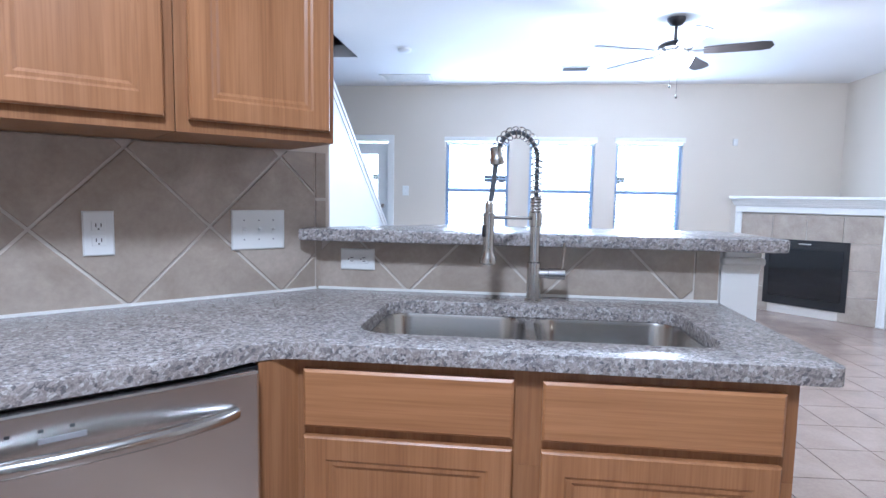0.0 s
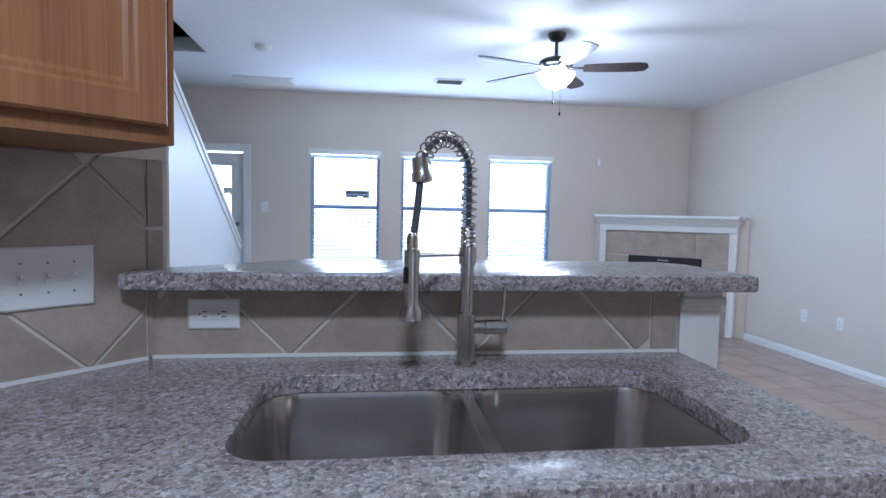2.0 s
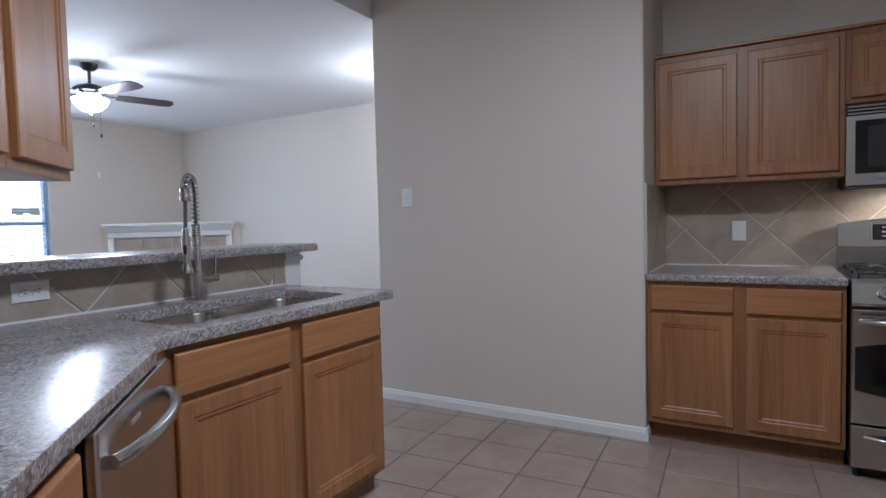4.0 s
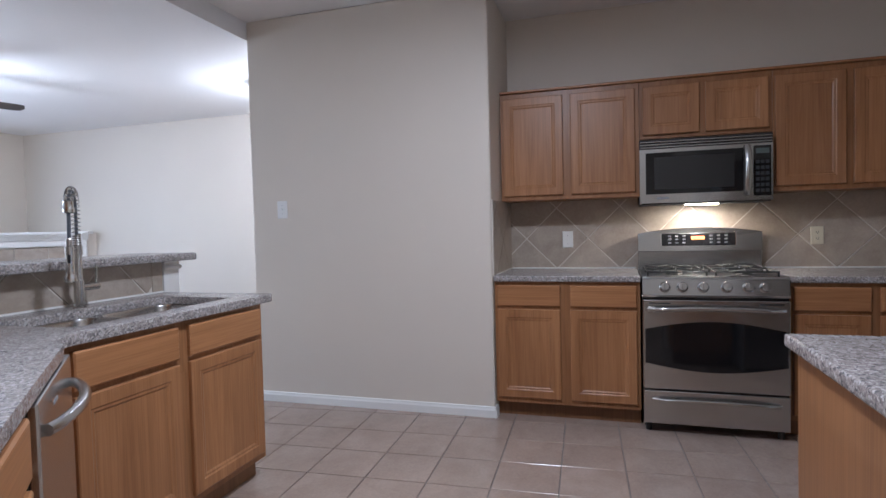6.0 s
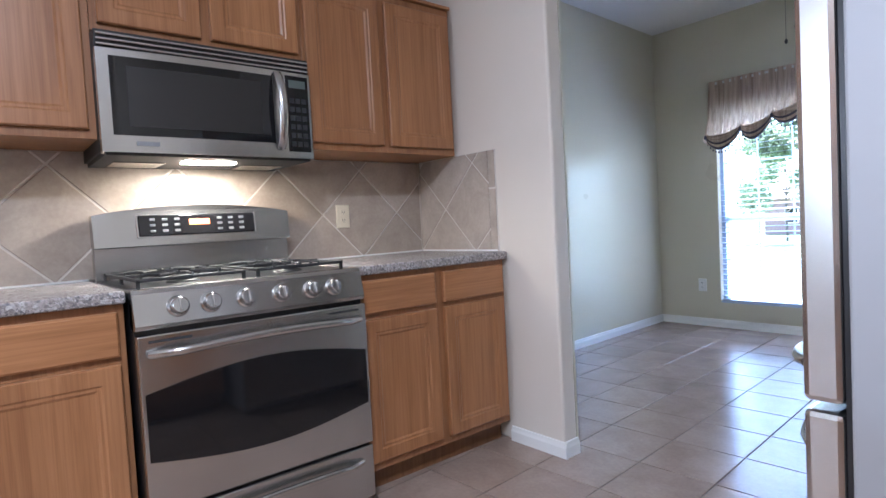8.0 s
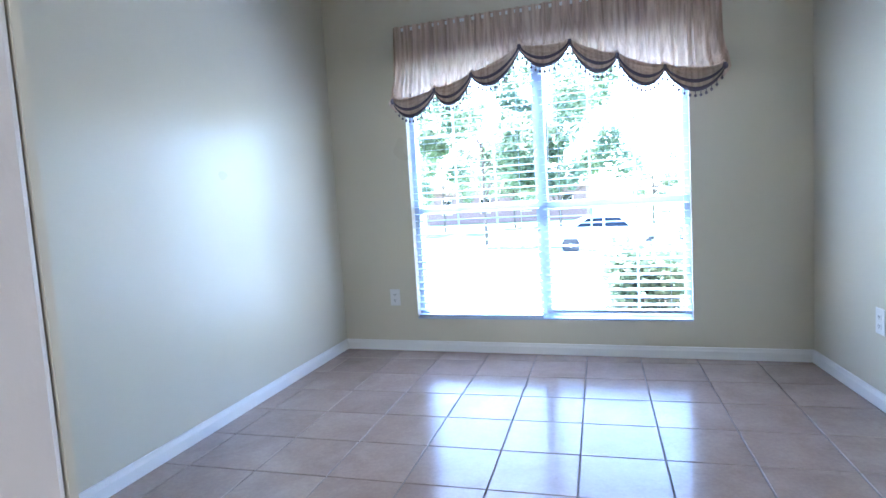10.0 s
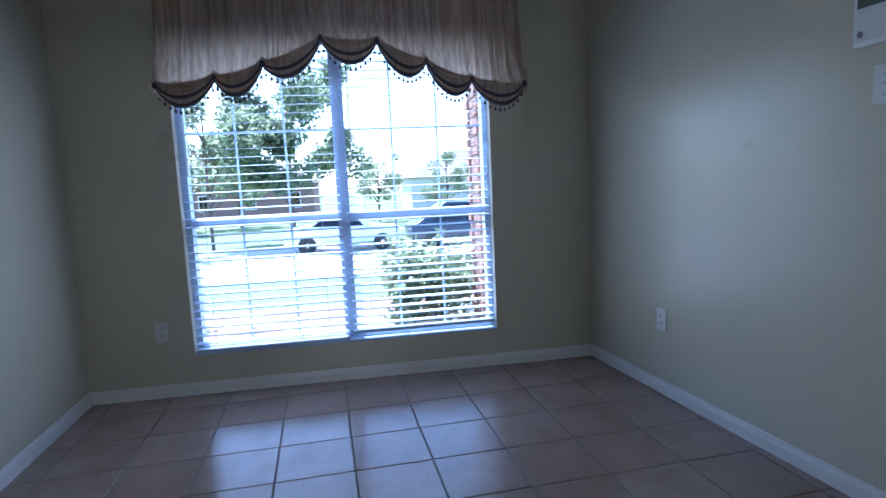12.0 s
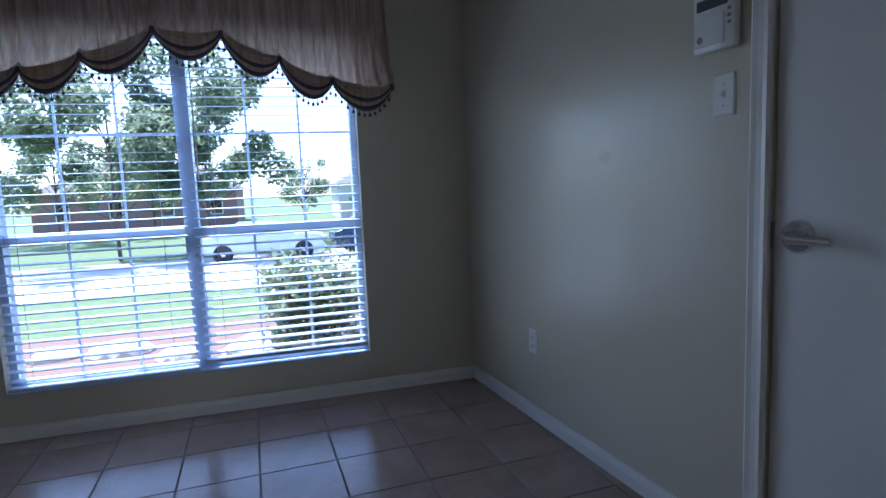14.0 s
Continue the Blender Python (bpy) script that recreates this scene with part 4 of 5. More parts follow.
TWO = [("outlet", 0, 0.02), ("outlet", 0, -0.02)]
plate("outlet", DIAG @ Matrix.Translation((0.432, -0.0125, 1.119)), 0.074, 0.120, TWO, PLASTIC, "white duplex outlet on the tiled slanted wall", "outlet")
plate("light_switch", DIAG @ Matrix.Translation((0.865, -0.0125, 1.119)), 0.168, 0.124, [("switch", -0.046, 0), ("switch", 0, 0), ("switch", 0.046, 0)], PLASTIC, "white triple light switch on the tiled wall", "light switch")
plate("outlet", pose(-0.433, 2.0875, 1.018), 0.116, 0.072, [("outlet", -0.021, 0), ("outlet", 0.021, 0)], PLASTIC, "white outlet lying sideways under the bar", "outlet", True)
plate("light_switch", STOVE @ Matrix.Translation((-0.057, -0.0125, 1.122)), 0.074, 0.120, [("switch", 0, 0)], PLASTIC, "white single switch on the tiles beside the range", "light switch")
plate("outlet", STOVE @ Matrix.Translation((1.512, -0.0125, 1.122)), 0.074, 0.116, TWO, ALMOND, "almond duplex outlet on the tiles beside the range", "outlet")
plate("light_switch", pose(1.77, 1.998, 1.385, 0, 0, -90), 0.080, 0.124, [("switch", 0, 0)], PLASTIC, "white light switch on the pantry wall", "light switch")
plate("outlet", pose(2.37, NY, 0.373, 0, 0, 180), 0.074, 0.116, TWO, PLASTIC, "white outlet on the nook wall beside the window", "outlet")
plate("outlet", WEST @ pose(0.685, 0, 0.385), 0.074, 0.116, TWO, PLASTIC, "white outlet low on the nook wall", "outlet")
plate("light_switch", WEST @ pose(1.76, 0, 1.362), 0.072, 0.118, [("switch", 0, 0)], PLASTIC, "white light switch beside the nook door", "light switch")
for yy in (5.35, 4.95):
    plate("outlet", pose(3.90, yy, 0.40, 0, 0, -90), 0.074, 0.116, TWO, PLASTIC, "white outlet low on the living room wall", "outlet")
plate("light_switch", pose(-1.25, 7.35, 1.30), 0.080, 0.124, [("switch", 0, 0)], PLASTIC, "white light switch beside the back door", "light switch")

# alarm keypad
kp = thing("alarm_keypad", WEST @ pose(1.739, 0, 1.566), "white plastic alarm keypad with a grey display", "keypad")
part("case", box(-0.073, -0.028, -0.083, 0.073, 0.0, 0.083, 0.012), PLASTIC, kp, round_=True)
part("display", box(-0.056, -0.0295, 0.034, 0.050, -0.0275, 0.064, 0.001), LCD, kp)
part("flap", box(-0.064, -0.031, -0.068, 0.040, -0.0275, 0.016, 0.002), PLASTIC, kp)
part("badge", lathe([(0.010, 0), (0.010, 0.001), (0, 0.001)], 12, None, Matrix.Translation((-0.042, -0.031, -0.045)) @ Matrix.Rotation(radians(90), 4, "X")), GREYP, kp)
for i in range(3):
    part("button", box(0.050, -0.0295, -0.02 + 0.018 * i, 0.061, -0.0275, -0.012 + 0.018 * i), GREYP, kp)
ms = thing("motion_sensor", pose(2.70, 7.35, 1.93), "small white motion sensor on the living room wall", "sensor")
part("case", box(-0.025, -0.035, -0.04, 0.025, 0.0, 0.04, 0.008), PLASTIC, ms)

# nook door
dd = thing("door_1", WEST, "closed white painted door with a chrome lever handle", "door", kind="structure")
part("leaf", box(DOOR_Y0 + 0.006, 0.012, 0.008, DOOR_Y1 - 0.006, 0.05, DOOR_H - 0.004, 0.002), DOORPAINT, dd)
for x0, x1, z0, z1 in ((DOOR_Y0 - 0.057, DOOR_Y0 + 0.004, 0, DOOR_H + 0.004), (DOOR_Y1 - 0.004, DOOR_Y1 + 0.057, 0, DOOR_H + 0.004), (DOOR_Y0 - 0.057, DOOR_Y1 + 0.057, DOOR_H + 0.0045, DOOR_H + 0.062)):
    part("casing", panel(x0, z0, x1, z1, [(0.0, -0.010), (0.008, -0.016), (0.022, -0.013), (0.026, -0.013)], 0, 0.0), WHITE, dd)
hd = part("handle_rose", lathe([(0.044, 0), (0.044, 0.007), (0.036, 0.018), (0.018, 0.024), (0.016, 0.05), (0, 0.05)], 24, None, Matrix.Translation((DOOR_Y0 + 0.075, 0.012, 0.975)) @ Matrix.Rotation(radians(90), 4, "X")), CHROME, dd, "round chrome rose", round_=True)
part("lever", tube([(DOOR_Y0 + 0.075, -0.028, 0.975), (DOOR_Y0 + 0.105, -0.032, 0.974), (DOOR_Y0 + 0.185, -0.030, 0.971)], [0.019, 0.014, 0.010], 10), CHROME, hd, round_=True)
part("latch_plate", box(DOOR_Y0 + 0.0, 0.004, 0.94, DOOR_Y0 + 0.008, 0.0125, 1.01), STEEL, dd)
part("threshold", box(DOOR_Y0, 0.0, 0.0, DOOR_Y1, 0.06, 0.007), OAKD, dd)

# ---- ceiling fans ----
def fan(x, y, z, lit, turn, label, low=0.0):
    f = thing("ceiling_fan", pose(x, y, z, 0, 0, turn), label, "ceiling fan")
    part("canopy", lathe([(0.068, -0.0), (0.066, -0.02), (0.045, -0.05), (0.018, -0.06), (0.0, -0.06)]), BRONZE, f, round_=True)
    part("downrod", lathe([(0.013, -0.055), (0.013, -0.20)], 12), BRONZE, f)
    part("motor", lathe([(0.02, -0.160), (0.045, -0.170), (0.10, -0.185), (0.125, -0.205), (0.125, -0.230), (0.11, -0.240), (0.0, -0.240)]), BRONZE, f, round_=True)
    part("switch_housing", lathe([(0.105, -0.235), (0.10, -0.260), (0.075, -0.285), (0.07, -0.295), (0.0, -0.295)]), STEEL, f, round_=True)
    for k in range(5):
        a = 72 * k
        m = Matrix.Rotation(radians(a), 4, "Z")
        iron = part("blade_iron", merge(bmesh.new(), box(0.09, -0.02, -0.257, 0.24, 0.02, -0.249, 0.003), m), BRONZE, f)
        own = bmesh.new()
        out = [(0.20, -0.05), (0.30, -0.062), (0.58, -0.068), (0.64, -0.055), (0.66, 0.0), (0.64, 0.055), (0.58, 0.068), (0.30, 0.062), (0.20, 0.05)]
        prism(out, -0.004, 0.004, 0.0, own)
        bmesh.ops.transform(own, matrix=m @ Matrix.Translation((0, 0, -0.253)) @ Matrix.Rotation(radians(-11), 4, "X"), verts=own.verts)
        part("blade", own, FANWOOD, f, "dark stained fan blade")
    part("glass_bowl", lathe([(0.0, -0.400), (0.03, -0.397), (0.075, -0.380), (0.115, -0.345), (0.135, -0.305), (0.138, -0.293), (0.0, -0.291)]), GLOBE if lit else PLASTIC, f, "lit frosted glass bowl" if lit else "unlit frosted glass bowl", round_=True)
    part("finial", lathe([(0.0, -0.423), (0.014, -0.415), (0.018, -0.405), (0.022, -0.399), (0.0, -0.395)], 14), BRONZE, f, round_=True)
    for cx, cz in ((0.03, -0.60), (-0.02, -0.52)):
        c = part("pull_chain", tube([(cx, -0.165, -0.295), (cx, -0.175, -0.335), (cx, -0.175, cz - low)], 0.0012, 5), BRONZE, f)
        part("pull", lathe([(0.0, -0.03), (0.007, -0.025), (0.009, -0.01), (0.004, 0.0), (0, 0)], 10, None, Matrix.Translation((cx, -0.175, cz - low))), BRONZE, c)
    return f


fan(1.29, 4.83, H, True, -17, "dark five-blade ceiling fan with a lit glass bowl")
fan(1.10, -3.70, HK, False, 20, "dark five-blade ceiling fan above the breakfast nook", 0.10)

vt = thing("ceiling_vent", pose(0.72, 6.45, H), "white ceiling air register in the living room", "vent")
part("frame", box(-0.15, -0.09, -0.012, 0.15, 0.09, 0.0, 0.004), WHITE, vt)
for i in range(7):
    part("slat", merge(bmesh.new(), box(-0.125, -0.008, -0.002, 0.125, 0.008, 0.0), Matrix.Translation((0, -0.06 + 0.02 * i, -0.016)) @ Matrix.Rotation(radians(35), 4, "X")), GREYP, vt)
vt2 = thing("ceiling_vent", pose(-1.15, 6.85, H), "white return air grille near the back door", "vent")
part("frame", box(-0.3, -0.16, -0.012, 0.3, 0.16, 0.0, 0.004), WHITE, vt2)
for i in range(8):
    part("slat", box(-0.26, -0.13 + 0.035 * i, -0.016, 0.26, -0.115 + 0.035 * i, -0.0115), WHITE, vt2)
sd = thing("smoke_detector", pose(-0.95, 5.6, H), "round white smoke detector on the ceiling", "smoke detector")
part("case", lathe([(0.065, 0.0), (0.065, -0.02), (0.045, -0.035), (0.0, -0.036)]), PLASTIC, sd, round_=True)
kl = thing("ceiling_light", pose(-0.15, 0.20, HK), "round flush kitchen ceiling light", "ceiling light")
part("ring", lathe([(0.19, 0.0), (0.19, -0.03), (0.17, -0.035), (0.17, 0.0)]), WHITE, kl)
part("diffuser", lathe([(0.17, -0.03), (0.15, -0.06), (0.09, -0.08), (0.0, -0.088)]), glowing("lit_diffuser", (1.0, 0.96, 0.9), 2.0), kl, "lit frosted diffuser", round_=True)

el = thing("ceiling_light", pose(2.85, 2.78, H), "small bowl ceiling light behind the pantry wall", "ceiling light")
part("canopy", lathe([(0.06, 0.0), (0.06, -0.02), (0.012, -0.03), (0.012, -0.12), (0.0, -0.12)]), BRONZE, el, round_=True)
part("bowl", lathe([(0.15, -0.13), (0.14, -0.135), (0.09, -0.115), (0.0, -0.11), (0.0, -0.116), (0.09, -0.122)]), PLASTIC, el, "shallow pale bowl", round_=True)

# ---- fireplace, in the frame of the slanted wall: -y out of it ----
fp = thing("fireplace", FP, "white mantelpiece with beige tile surround and black firebox", "fireplace")
F0, F1 = 0.085, 1.59
part("surround_backing", box(F0 + 0.07, -0.03, 0.0, F1 - 0.07, -0.003, 1.10), GROUTW, fp)
bx0, bx1, bz0, bz1 = 0.44, 1.25, 0.10, 0.83
for i in range(4):
    for j in range(4):
        w, h = (F1 - F0 - 0.14) / 4, 1.10 / 4
        x0, z0 = F0 + 0.07 + i * w, j * h
        if 0 < i < 3 and j < 3 or (bx0 < x0 + w / 2 < bx1 and z0 + h / 2 < bz1):
            continue
        part("tile", box(x0 + 0.003, -0.042, z0 + 0.003, x0 + w - 0.003, -0.03, z0 + h - 0.003, 0.002), SPLASH, fp)
fb = part("firebox", box(bx0, -0.052, bz0, bx1, -0.028, bz1, 0.004), BLACK, fp, "black metal firebox")
part("glass", box(bx0 + 0.05, -0.056, bz0 + 0.10, bx1 - 0.05, -0.051, bz1 - 0.10, 0.002), GLASSK, fb)
for i in range(4):
    part("louvre", box(bx0 + 0.03, -0.058, bz1 - 0.085 + 0.018 * i, bx1 - 0.03, -0.051, bz1 - 0.075 + 0.018 * i, 0.001), IRON, fb)
part("badge", box(0.78, -0.060, bz1 - 0.05, 0.90, -0.0575, bz1 - 0.035), STEEL, fb)
for x0, x1 in ((F0, F0 + 0.075), (F1 - 0.075, F1)):
    part("leg", panel(x0, 0.0, x1, 1.115, [(0.0, -0.055), (0.006, -0.062), (0.018, -0.062), (0.024, -0.056)], 0, 0.0), WHITE, fp)
part("frieze", panel(F0, 1.115, F1, 1.19, [(0.0, -0.055), (0.006, -0.062)], 0, 0.0), WHITE, fp)
mt = bmesh.new()
for i, (d, z0, z1) in enumerate(((0.075, 1.19, 1.205), (0.095, 1.205, 1.225), (0.115, 1.225, 1.245), (0.14, 1.245, 1.268), (0.175, 1.268, 1.30))):
    box(F0 - 0.004 - d * 0.15, -d, z0, F1 + 0.004 + d * 0.15, 0.0, z1, 0.004, mt)
part("mantel_shelf", mt, WHITE, fp)
part("mantel_top", prism([(0.03, 0.001), (1.66, 0.001), (0.846, 0.815)], 1.268, 1.298, 0.003), WHITE, fp)

# ---- outdoors ----
def out(x, y):
    """A place in the front garden, in the frame of the street."""
    a, b, c, d = x - 2.05, y + 2.40, math.cos(radians(7)), math.sin(radians(7))
    return 1.22 + a * c - b * d, -1.98 + a * d + b * c


CONC = paint("pale_concrete", (0.52, 0.50, 0.47), 0.9, 0.5, 40)
GRASS = material("lawn", (0.07, 0.12, 0.03), 0.9)
kk = Nodes(GRASS)
gn = kk.noise(kk.coord(), 6, 6, 0.7)
kk.color(kk.ramp(gn, [(0.3, (0.045, 0.075, 0.02)), (0.7, (0.12, 0.17, 0.05))]))
MULCH = paint("red_brown_mulch", (0.16, 0.09, 0.065), 0.95, 1.0, 50)
SLOPE = [(300, -0.18), (-6.9, -0.18), (-8.6, -0.38), (-10.9, -0.60), (-13.6, -0.85), (-16.9, -1.08), (-23.9, -1.34), (-300, -1.34)]


def ground_z(y):
    """Height of the front garden, which falls away to the street."""
    for (ya, za), (yb, zb) in zip(SLOPE, SLOPE[1:]):
        if yb <= y <= ya:
            return za + (zb - za) * (ya - y) / (ya - yb)
    return SLOPE[-1][1]


def strip(name, x0, x1, y0, y1, lift, mat, label, category):
    """A sheet that follows the fall of the garden from y0 down to y1."""
    own = bmesh.new()
    ys = [y0] + [y for y, z in SLOPE if y1 < y < y0] + [y1]
    rows = [[own.verts.new((x, y, ground_z(y) + d)) for x, d in ((x0, lift), (x1, lift), (x1, lift - 0.12), (x0, lift - 0.12))] for y in ys]
    for a, b in zip(rows, rows[1:]):
        for k in range(4):
            own.faces.new((a[k], a[(k + 1) % 4], b[(k + 1) % 4], b[k]))
    own.faces.new(rows[0][::-1]), own.faces.new(rows[-1])
    return solid(name, own, mat, label, category)


strip("ground", -300, 300, 300, -300, 0.0, GRASS, "grassy ground falling from the house to the street", "ground")
strip("mulch_bed", -2.5, 6.5, -5.42, -9.6, 0.025, MULCH, "red-brown mulch bed under the nook window", "flower bed")
strip("road", -80, 80, -15.6, -26.0, 0.02, CONC, "pale sunlit concrete street", "road")
solid("patio", box(-3, 7.55, -0.18, 5, 10.5, -0.12), CONC, "pale concrete patio behind the house", "patio")
rnd = random.Random(5)
for i in range(9):
    x, y, r = 0.4 + 0.52 * i + rnd.uniform(-0.1, 0.1), -7.6 + 0.5 * math.sin(i) + rnd.uniform(-0.2, 0.2), rnd.uniform(0.12, 0.26)
    own = bmesh.new()
    bmesh.ops.create_icosphere(own, subdivisions=2, radius=r * 1.3)
    for v in own.verts:
        v.co *= 1 + 0.18 * noise.noise(v.co * 6 + Vector((i, 0, 0)))
        v.co.z *= 0.45
    ob = solid("rock", own, CONC, "pale flat landscaping stone in the mulch", "rock", kind="", group="bed stones", m=pose(*out(x, y), ground_z(out(x, y)[1]) + 0.05))

LEAF = material("leaf", (0.07, 0.12, 0.035), 0.5)
kk = Nodes(LEAF)
gi = kk.n.new("ShaderNodeNewGeometry")
kk.color(kk.ramp(gi.outputs["Random Per Island"], [(0, (0.06, 0.095, 0.05)), (0.6, (0.10, 0.14, 0.075)), (1, (0.15, 0.19, 0.11))]))
thin = kk.n.new("ShaderNodeBsdfTranslucent")
thin.inputs["Color"].default_value = (0.30, 0.36, 0.22, 1)
both = kk.n.new("ShaderNodeMixShader")
both.inputs[0].default_value = 0.45
LEAF.node_tree.links.new(kk.n["Principled BSDF"].outputs[0], both.inputs[1])
LEAF.node_tree.links.new(thin.outputs[0], both.inputs[2])
LEAF.node_tree.links.new(both.outputs[0], kk.n["Material Output"].inputs["Surface"])
BARK = paint("bark", (0.13, 0.10, 0.08), 0.95, 1.0, 30)


def leaves(blobs, n, size, seed):
    rn = random.Random(seed)
    verts, faces = [], []
    for _ in range(n):
        c, rad = rn.choice(blobs)
        d = Vector((rn.gauss(0, 1), rn.gauss(0, 1), rn.gauss(0, 1)))
        d.normalize()
        p = Vector(c) + d * rad * rn.uniform(0.45, 1.05)
        a = Vector((rn.gauss(0, 1), rn.gauss(0, 1), rn.gauss(0, 0.6))).normalized() * size * rn.uniform(0.6, 1.3)
        b = a.cross(Vector((rn.gauss(0, 1), rn.gauss(0, 1), rn.gauss(0, 1)))).normalized() * size * 0.45
        k = len(verts)
        verts += [p - a, p + b, p + a, p - b]
        faces.append((k, k + 1, k + 2, k + 3))
    me = bpy.data.meshes.new("leaves")
    me.from_pydata([tuple(v) for v in verts], [], faces)
    me.materials.append(LEAF)
    return me


def tree(x, y, h, seed, n, label):
    rn = random.Random(seed)
    t = thing("tree", pose(x, y, ground_z(y) - 0.03), label, "tree")
    bm = tube([(0, 0, 0), (0.03, 0.02, h * 0.25), (-0.03, 0.05, h * 0.5), (0.02, 0, h * 0.8)], [0.08, 0.06, 0.045, 0.015], 10)
    blobs = []
    for k in range(26):
        a, z = rn.uniform(0, 6.28), h * rn.uniform(0.22, 0.8)
        r = h * rn.uniform(0.12, 0.38)
        e = (r * math.cos(a), r * math.sin(a), z + h * rn.uniform(0.05, 0.18))
        tube([(0, 0, max(z - 0.05 * h, 0.5)), (e[0] * 0.5, e[1] * 0.5, (z + e[2]) / 2 + 0.1), e], [0.03, 0.02, 0.008], 6, bm)
        blobs.append((e, h * rn.uniform(0.07, 0.12)))
    part("trunk", bm, BARK, t, round_=True)
    o = new("crown", leaves(blobs, n, 0.085 if h < 6.2 else 0.16, seed))
    o.parent = t
    return t


tree(7.3, -27.4, 9.0, 3, 9000, "tall leafy tree on the verge across the street")
tree(3.9, -28.2, 8.2, 4, 8000, "leafy tree on the verge across the street")
tree(-0.6, -41, 5.0, 10, 4500, "small leafy tree beyond the street")
tree(-5.2, -40, 4.6, 8, 4500, "small leafy tree beyond the street")
tree(-12.5, -38, 5.2, 11, 4500, "small leafy tree beyond the street")
tree(13.5, -40, 8.0, 12, 4500, "leafy tree beyond the street")
tree(9.0, -43, 6.4, 9, 3500, "leafy tree beyond the street")
bush = thing("bush", pose(*out(0.80, -7.15), -0.24), "dense dark green shrub outside the nook window", "bush")
rn = random.Random(2)
bl = [((rn.uniform(-0.36, 0.36), rn.uniform(-0.33, 0.33), rn.uniform(0.2, 0.80)), rn.uniform(0.18, 0.3)) for _ in range(16)]
st_ = bmesh.new()
for c, r in bl[:8]:
    tube([(0, 0, 0), (c[0] * 0.5, c[1] * 0.5, c[2] * 0.6), c], [0.014, 0.01, 0.005], 5, st_)
part("stems", st_, BARK, bush)
o = new("leaves", leaves(bl, 2600, 0.045, 6))
o.parent = bush
BRICK = ceramic("red_brick", (0.22, 0.13, 0.11), (0.36, 0.23, 0.19), (0.8, 0.95), 0.3, 14)
MORT = paint("mortar", (0.5, 0.47, 0.43), 0.95)
bc = thing("porch_column", pose(*out(0.40, -6.6), 0), "red brick porch column outside the window", "column")
part("core", box(-0.19, -0.19, -0.18, 0.19, 0.19, 2.9), MORT, bc)
brick_a = put_mesh("brick", box(-0.0935, -0.05, -0.03, 0.0935, 0.05, 0.03, 0.003, None, 1), BRICK)
for r in range(34):
    z = -0.14 + 0.075 * r
    sh = 0.05 * (r % 2)
    for face in range(4):
        for kx in (-0.10, 0.10):
            o = new("brick", brick_a)
            o.parent = bc
            o.matrix_local = Matrix.Rotation(radians(90 * face), 4, "Z") @ Matrix.Translation((kx + (0.03 if r % 2 else -0.03) * (1 if kx < 0 else 1), -0.155, z))


def car(x, y, rz, paint_mat, tall, label):
    c = thing("car", pose(x, y, ground_z(y) + 0.02, 0, 0, rz), label, "car", "parked cars")
    side = [(-2.25, 0.35), (-2.25, 0.75), (-2.0, 0.88), (-1.15, 0.95), (-0.55, 1.38 + tall), (0.85, 1.42 + tall), (1.65 + tall, 1.0), (2.2, 0.92), (2.28, 0.6), (2.25, 0.33)]
    bm = bmesh.new()
    L = [[bm.verts.new((px, sy * (0.88 if pz < 1.1 else 0.68), pz)) for px, pz in side] for sy in (-1, 1)]
    bm.faces.new(L[0]), bm.faces.new(L[1][::-1])
    for i in range(len(side)):
        j = (i + 1) % len(side)
        bm.faces.new((L[0][i], L[0][j], L[1][j], L[1][i]))
    bmesh.ops.recalc_face_normals(bm, faces=bm.faces)
    bmesh.ops.bevel(bm, geom=list(bm.edges), offset=0.05, segments=2, affect="EDGES", profile=0.5)
    part("body", bm, paint_mat, c, round_=True)
    for sy in (-1, 1):
        for xs in (((-0.75, 0.98), (-0.42, 1.30 + tall), (0.12, 1.33 + tall), (0.12, 1.0)), ((0.2, 1.0), (0.2, 1.33 + tall), (0.75, 1.32 + tall), (1.2 + tall * 0.8, 1.02))):
            bm = bmesh.new()
            bm.faces.new([bm.verts.new((a, sy * (0.895 - 0.2 * max(0, (b - 0.95) / (0.45 + tall))), b)) for a, b in xs])
            g = bmesh.ops.extrude_face_region(bm, geom=list(bm.faces))
            bmesh.ops.translate(bm, verts=[v for v in g["geom"] if isinstance(v, bmesh.types.BMVert)], vec=(0, sy * 0.012, 0))
            part("side_window", bm, GLASSK, c)
        for wx in (-1.42, 1.40):
            m = Matrix.Translation((wx, sy * 0.80, 0.33)) @ Matrix.Rotation(radians(90), 4, "X")
            w = part("tyre", lathe([(0.19, -0.11), (0.32, -0.11), (0.34, -0.08), (0.34, 0.08), (0.32, 0.11), (0.19, 0.11)], 24, None, m), IRON, c, round_=True)
            part("rim", lathe([(0.0, -0.115), (0.05, -0.115), (0.19, -0.09), (0.205, -0.112), (0.205, 0.112), (0.19, 0.09), (0.05, 0.115), (0.0, 0.115)], 20, None, m), STEEL, w)
        part("headlight", box(-2.27, sy * 0.62 - 0.16, 0.66, -2.15, sy * 0.62 + 0.16, 0.80, 0.02), PLASTIC, c)
    return c


car(1.65, -24.3, 2, material("white_car_paint", (0.75, 0.75, 0.76), 0.2), 0.0, "white sedan parked along the street")
car(-3.1, -24.0, 2, material("dark_car_paint", (0.03, 0.04, 0.06), 0.2), 0.30, "dark blue tall car parked along the street")


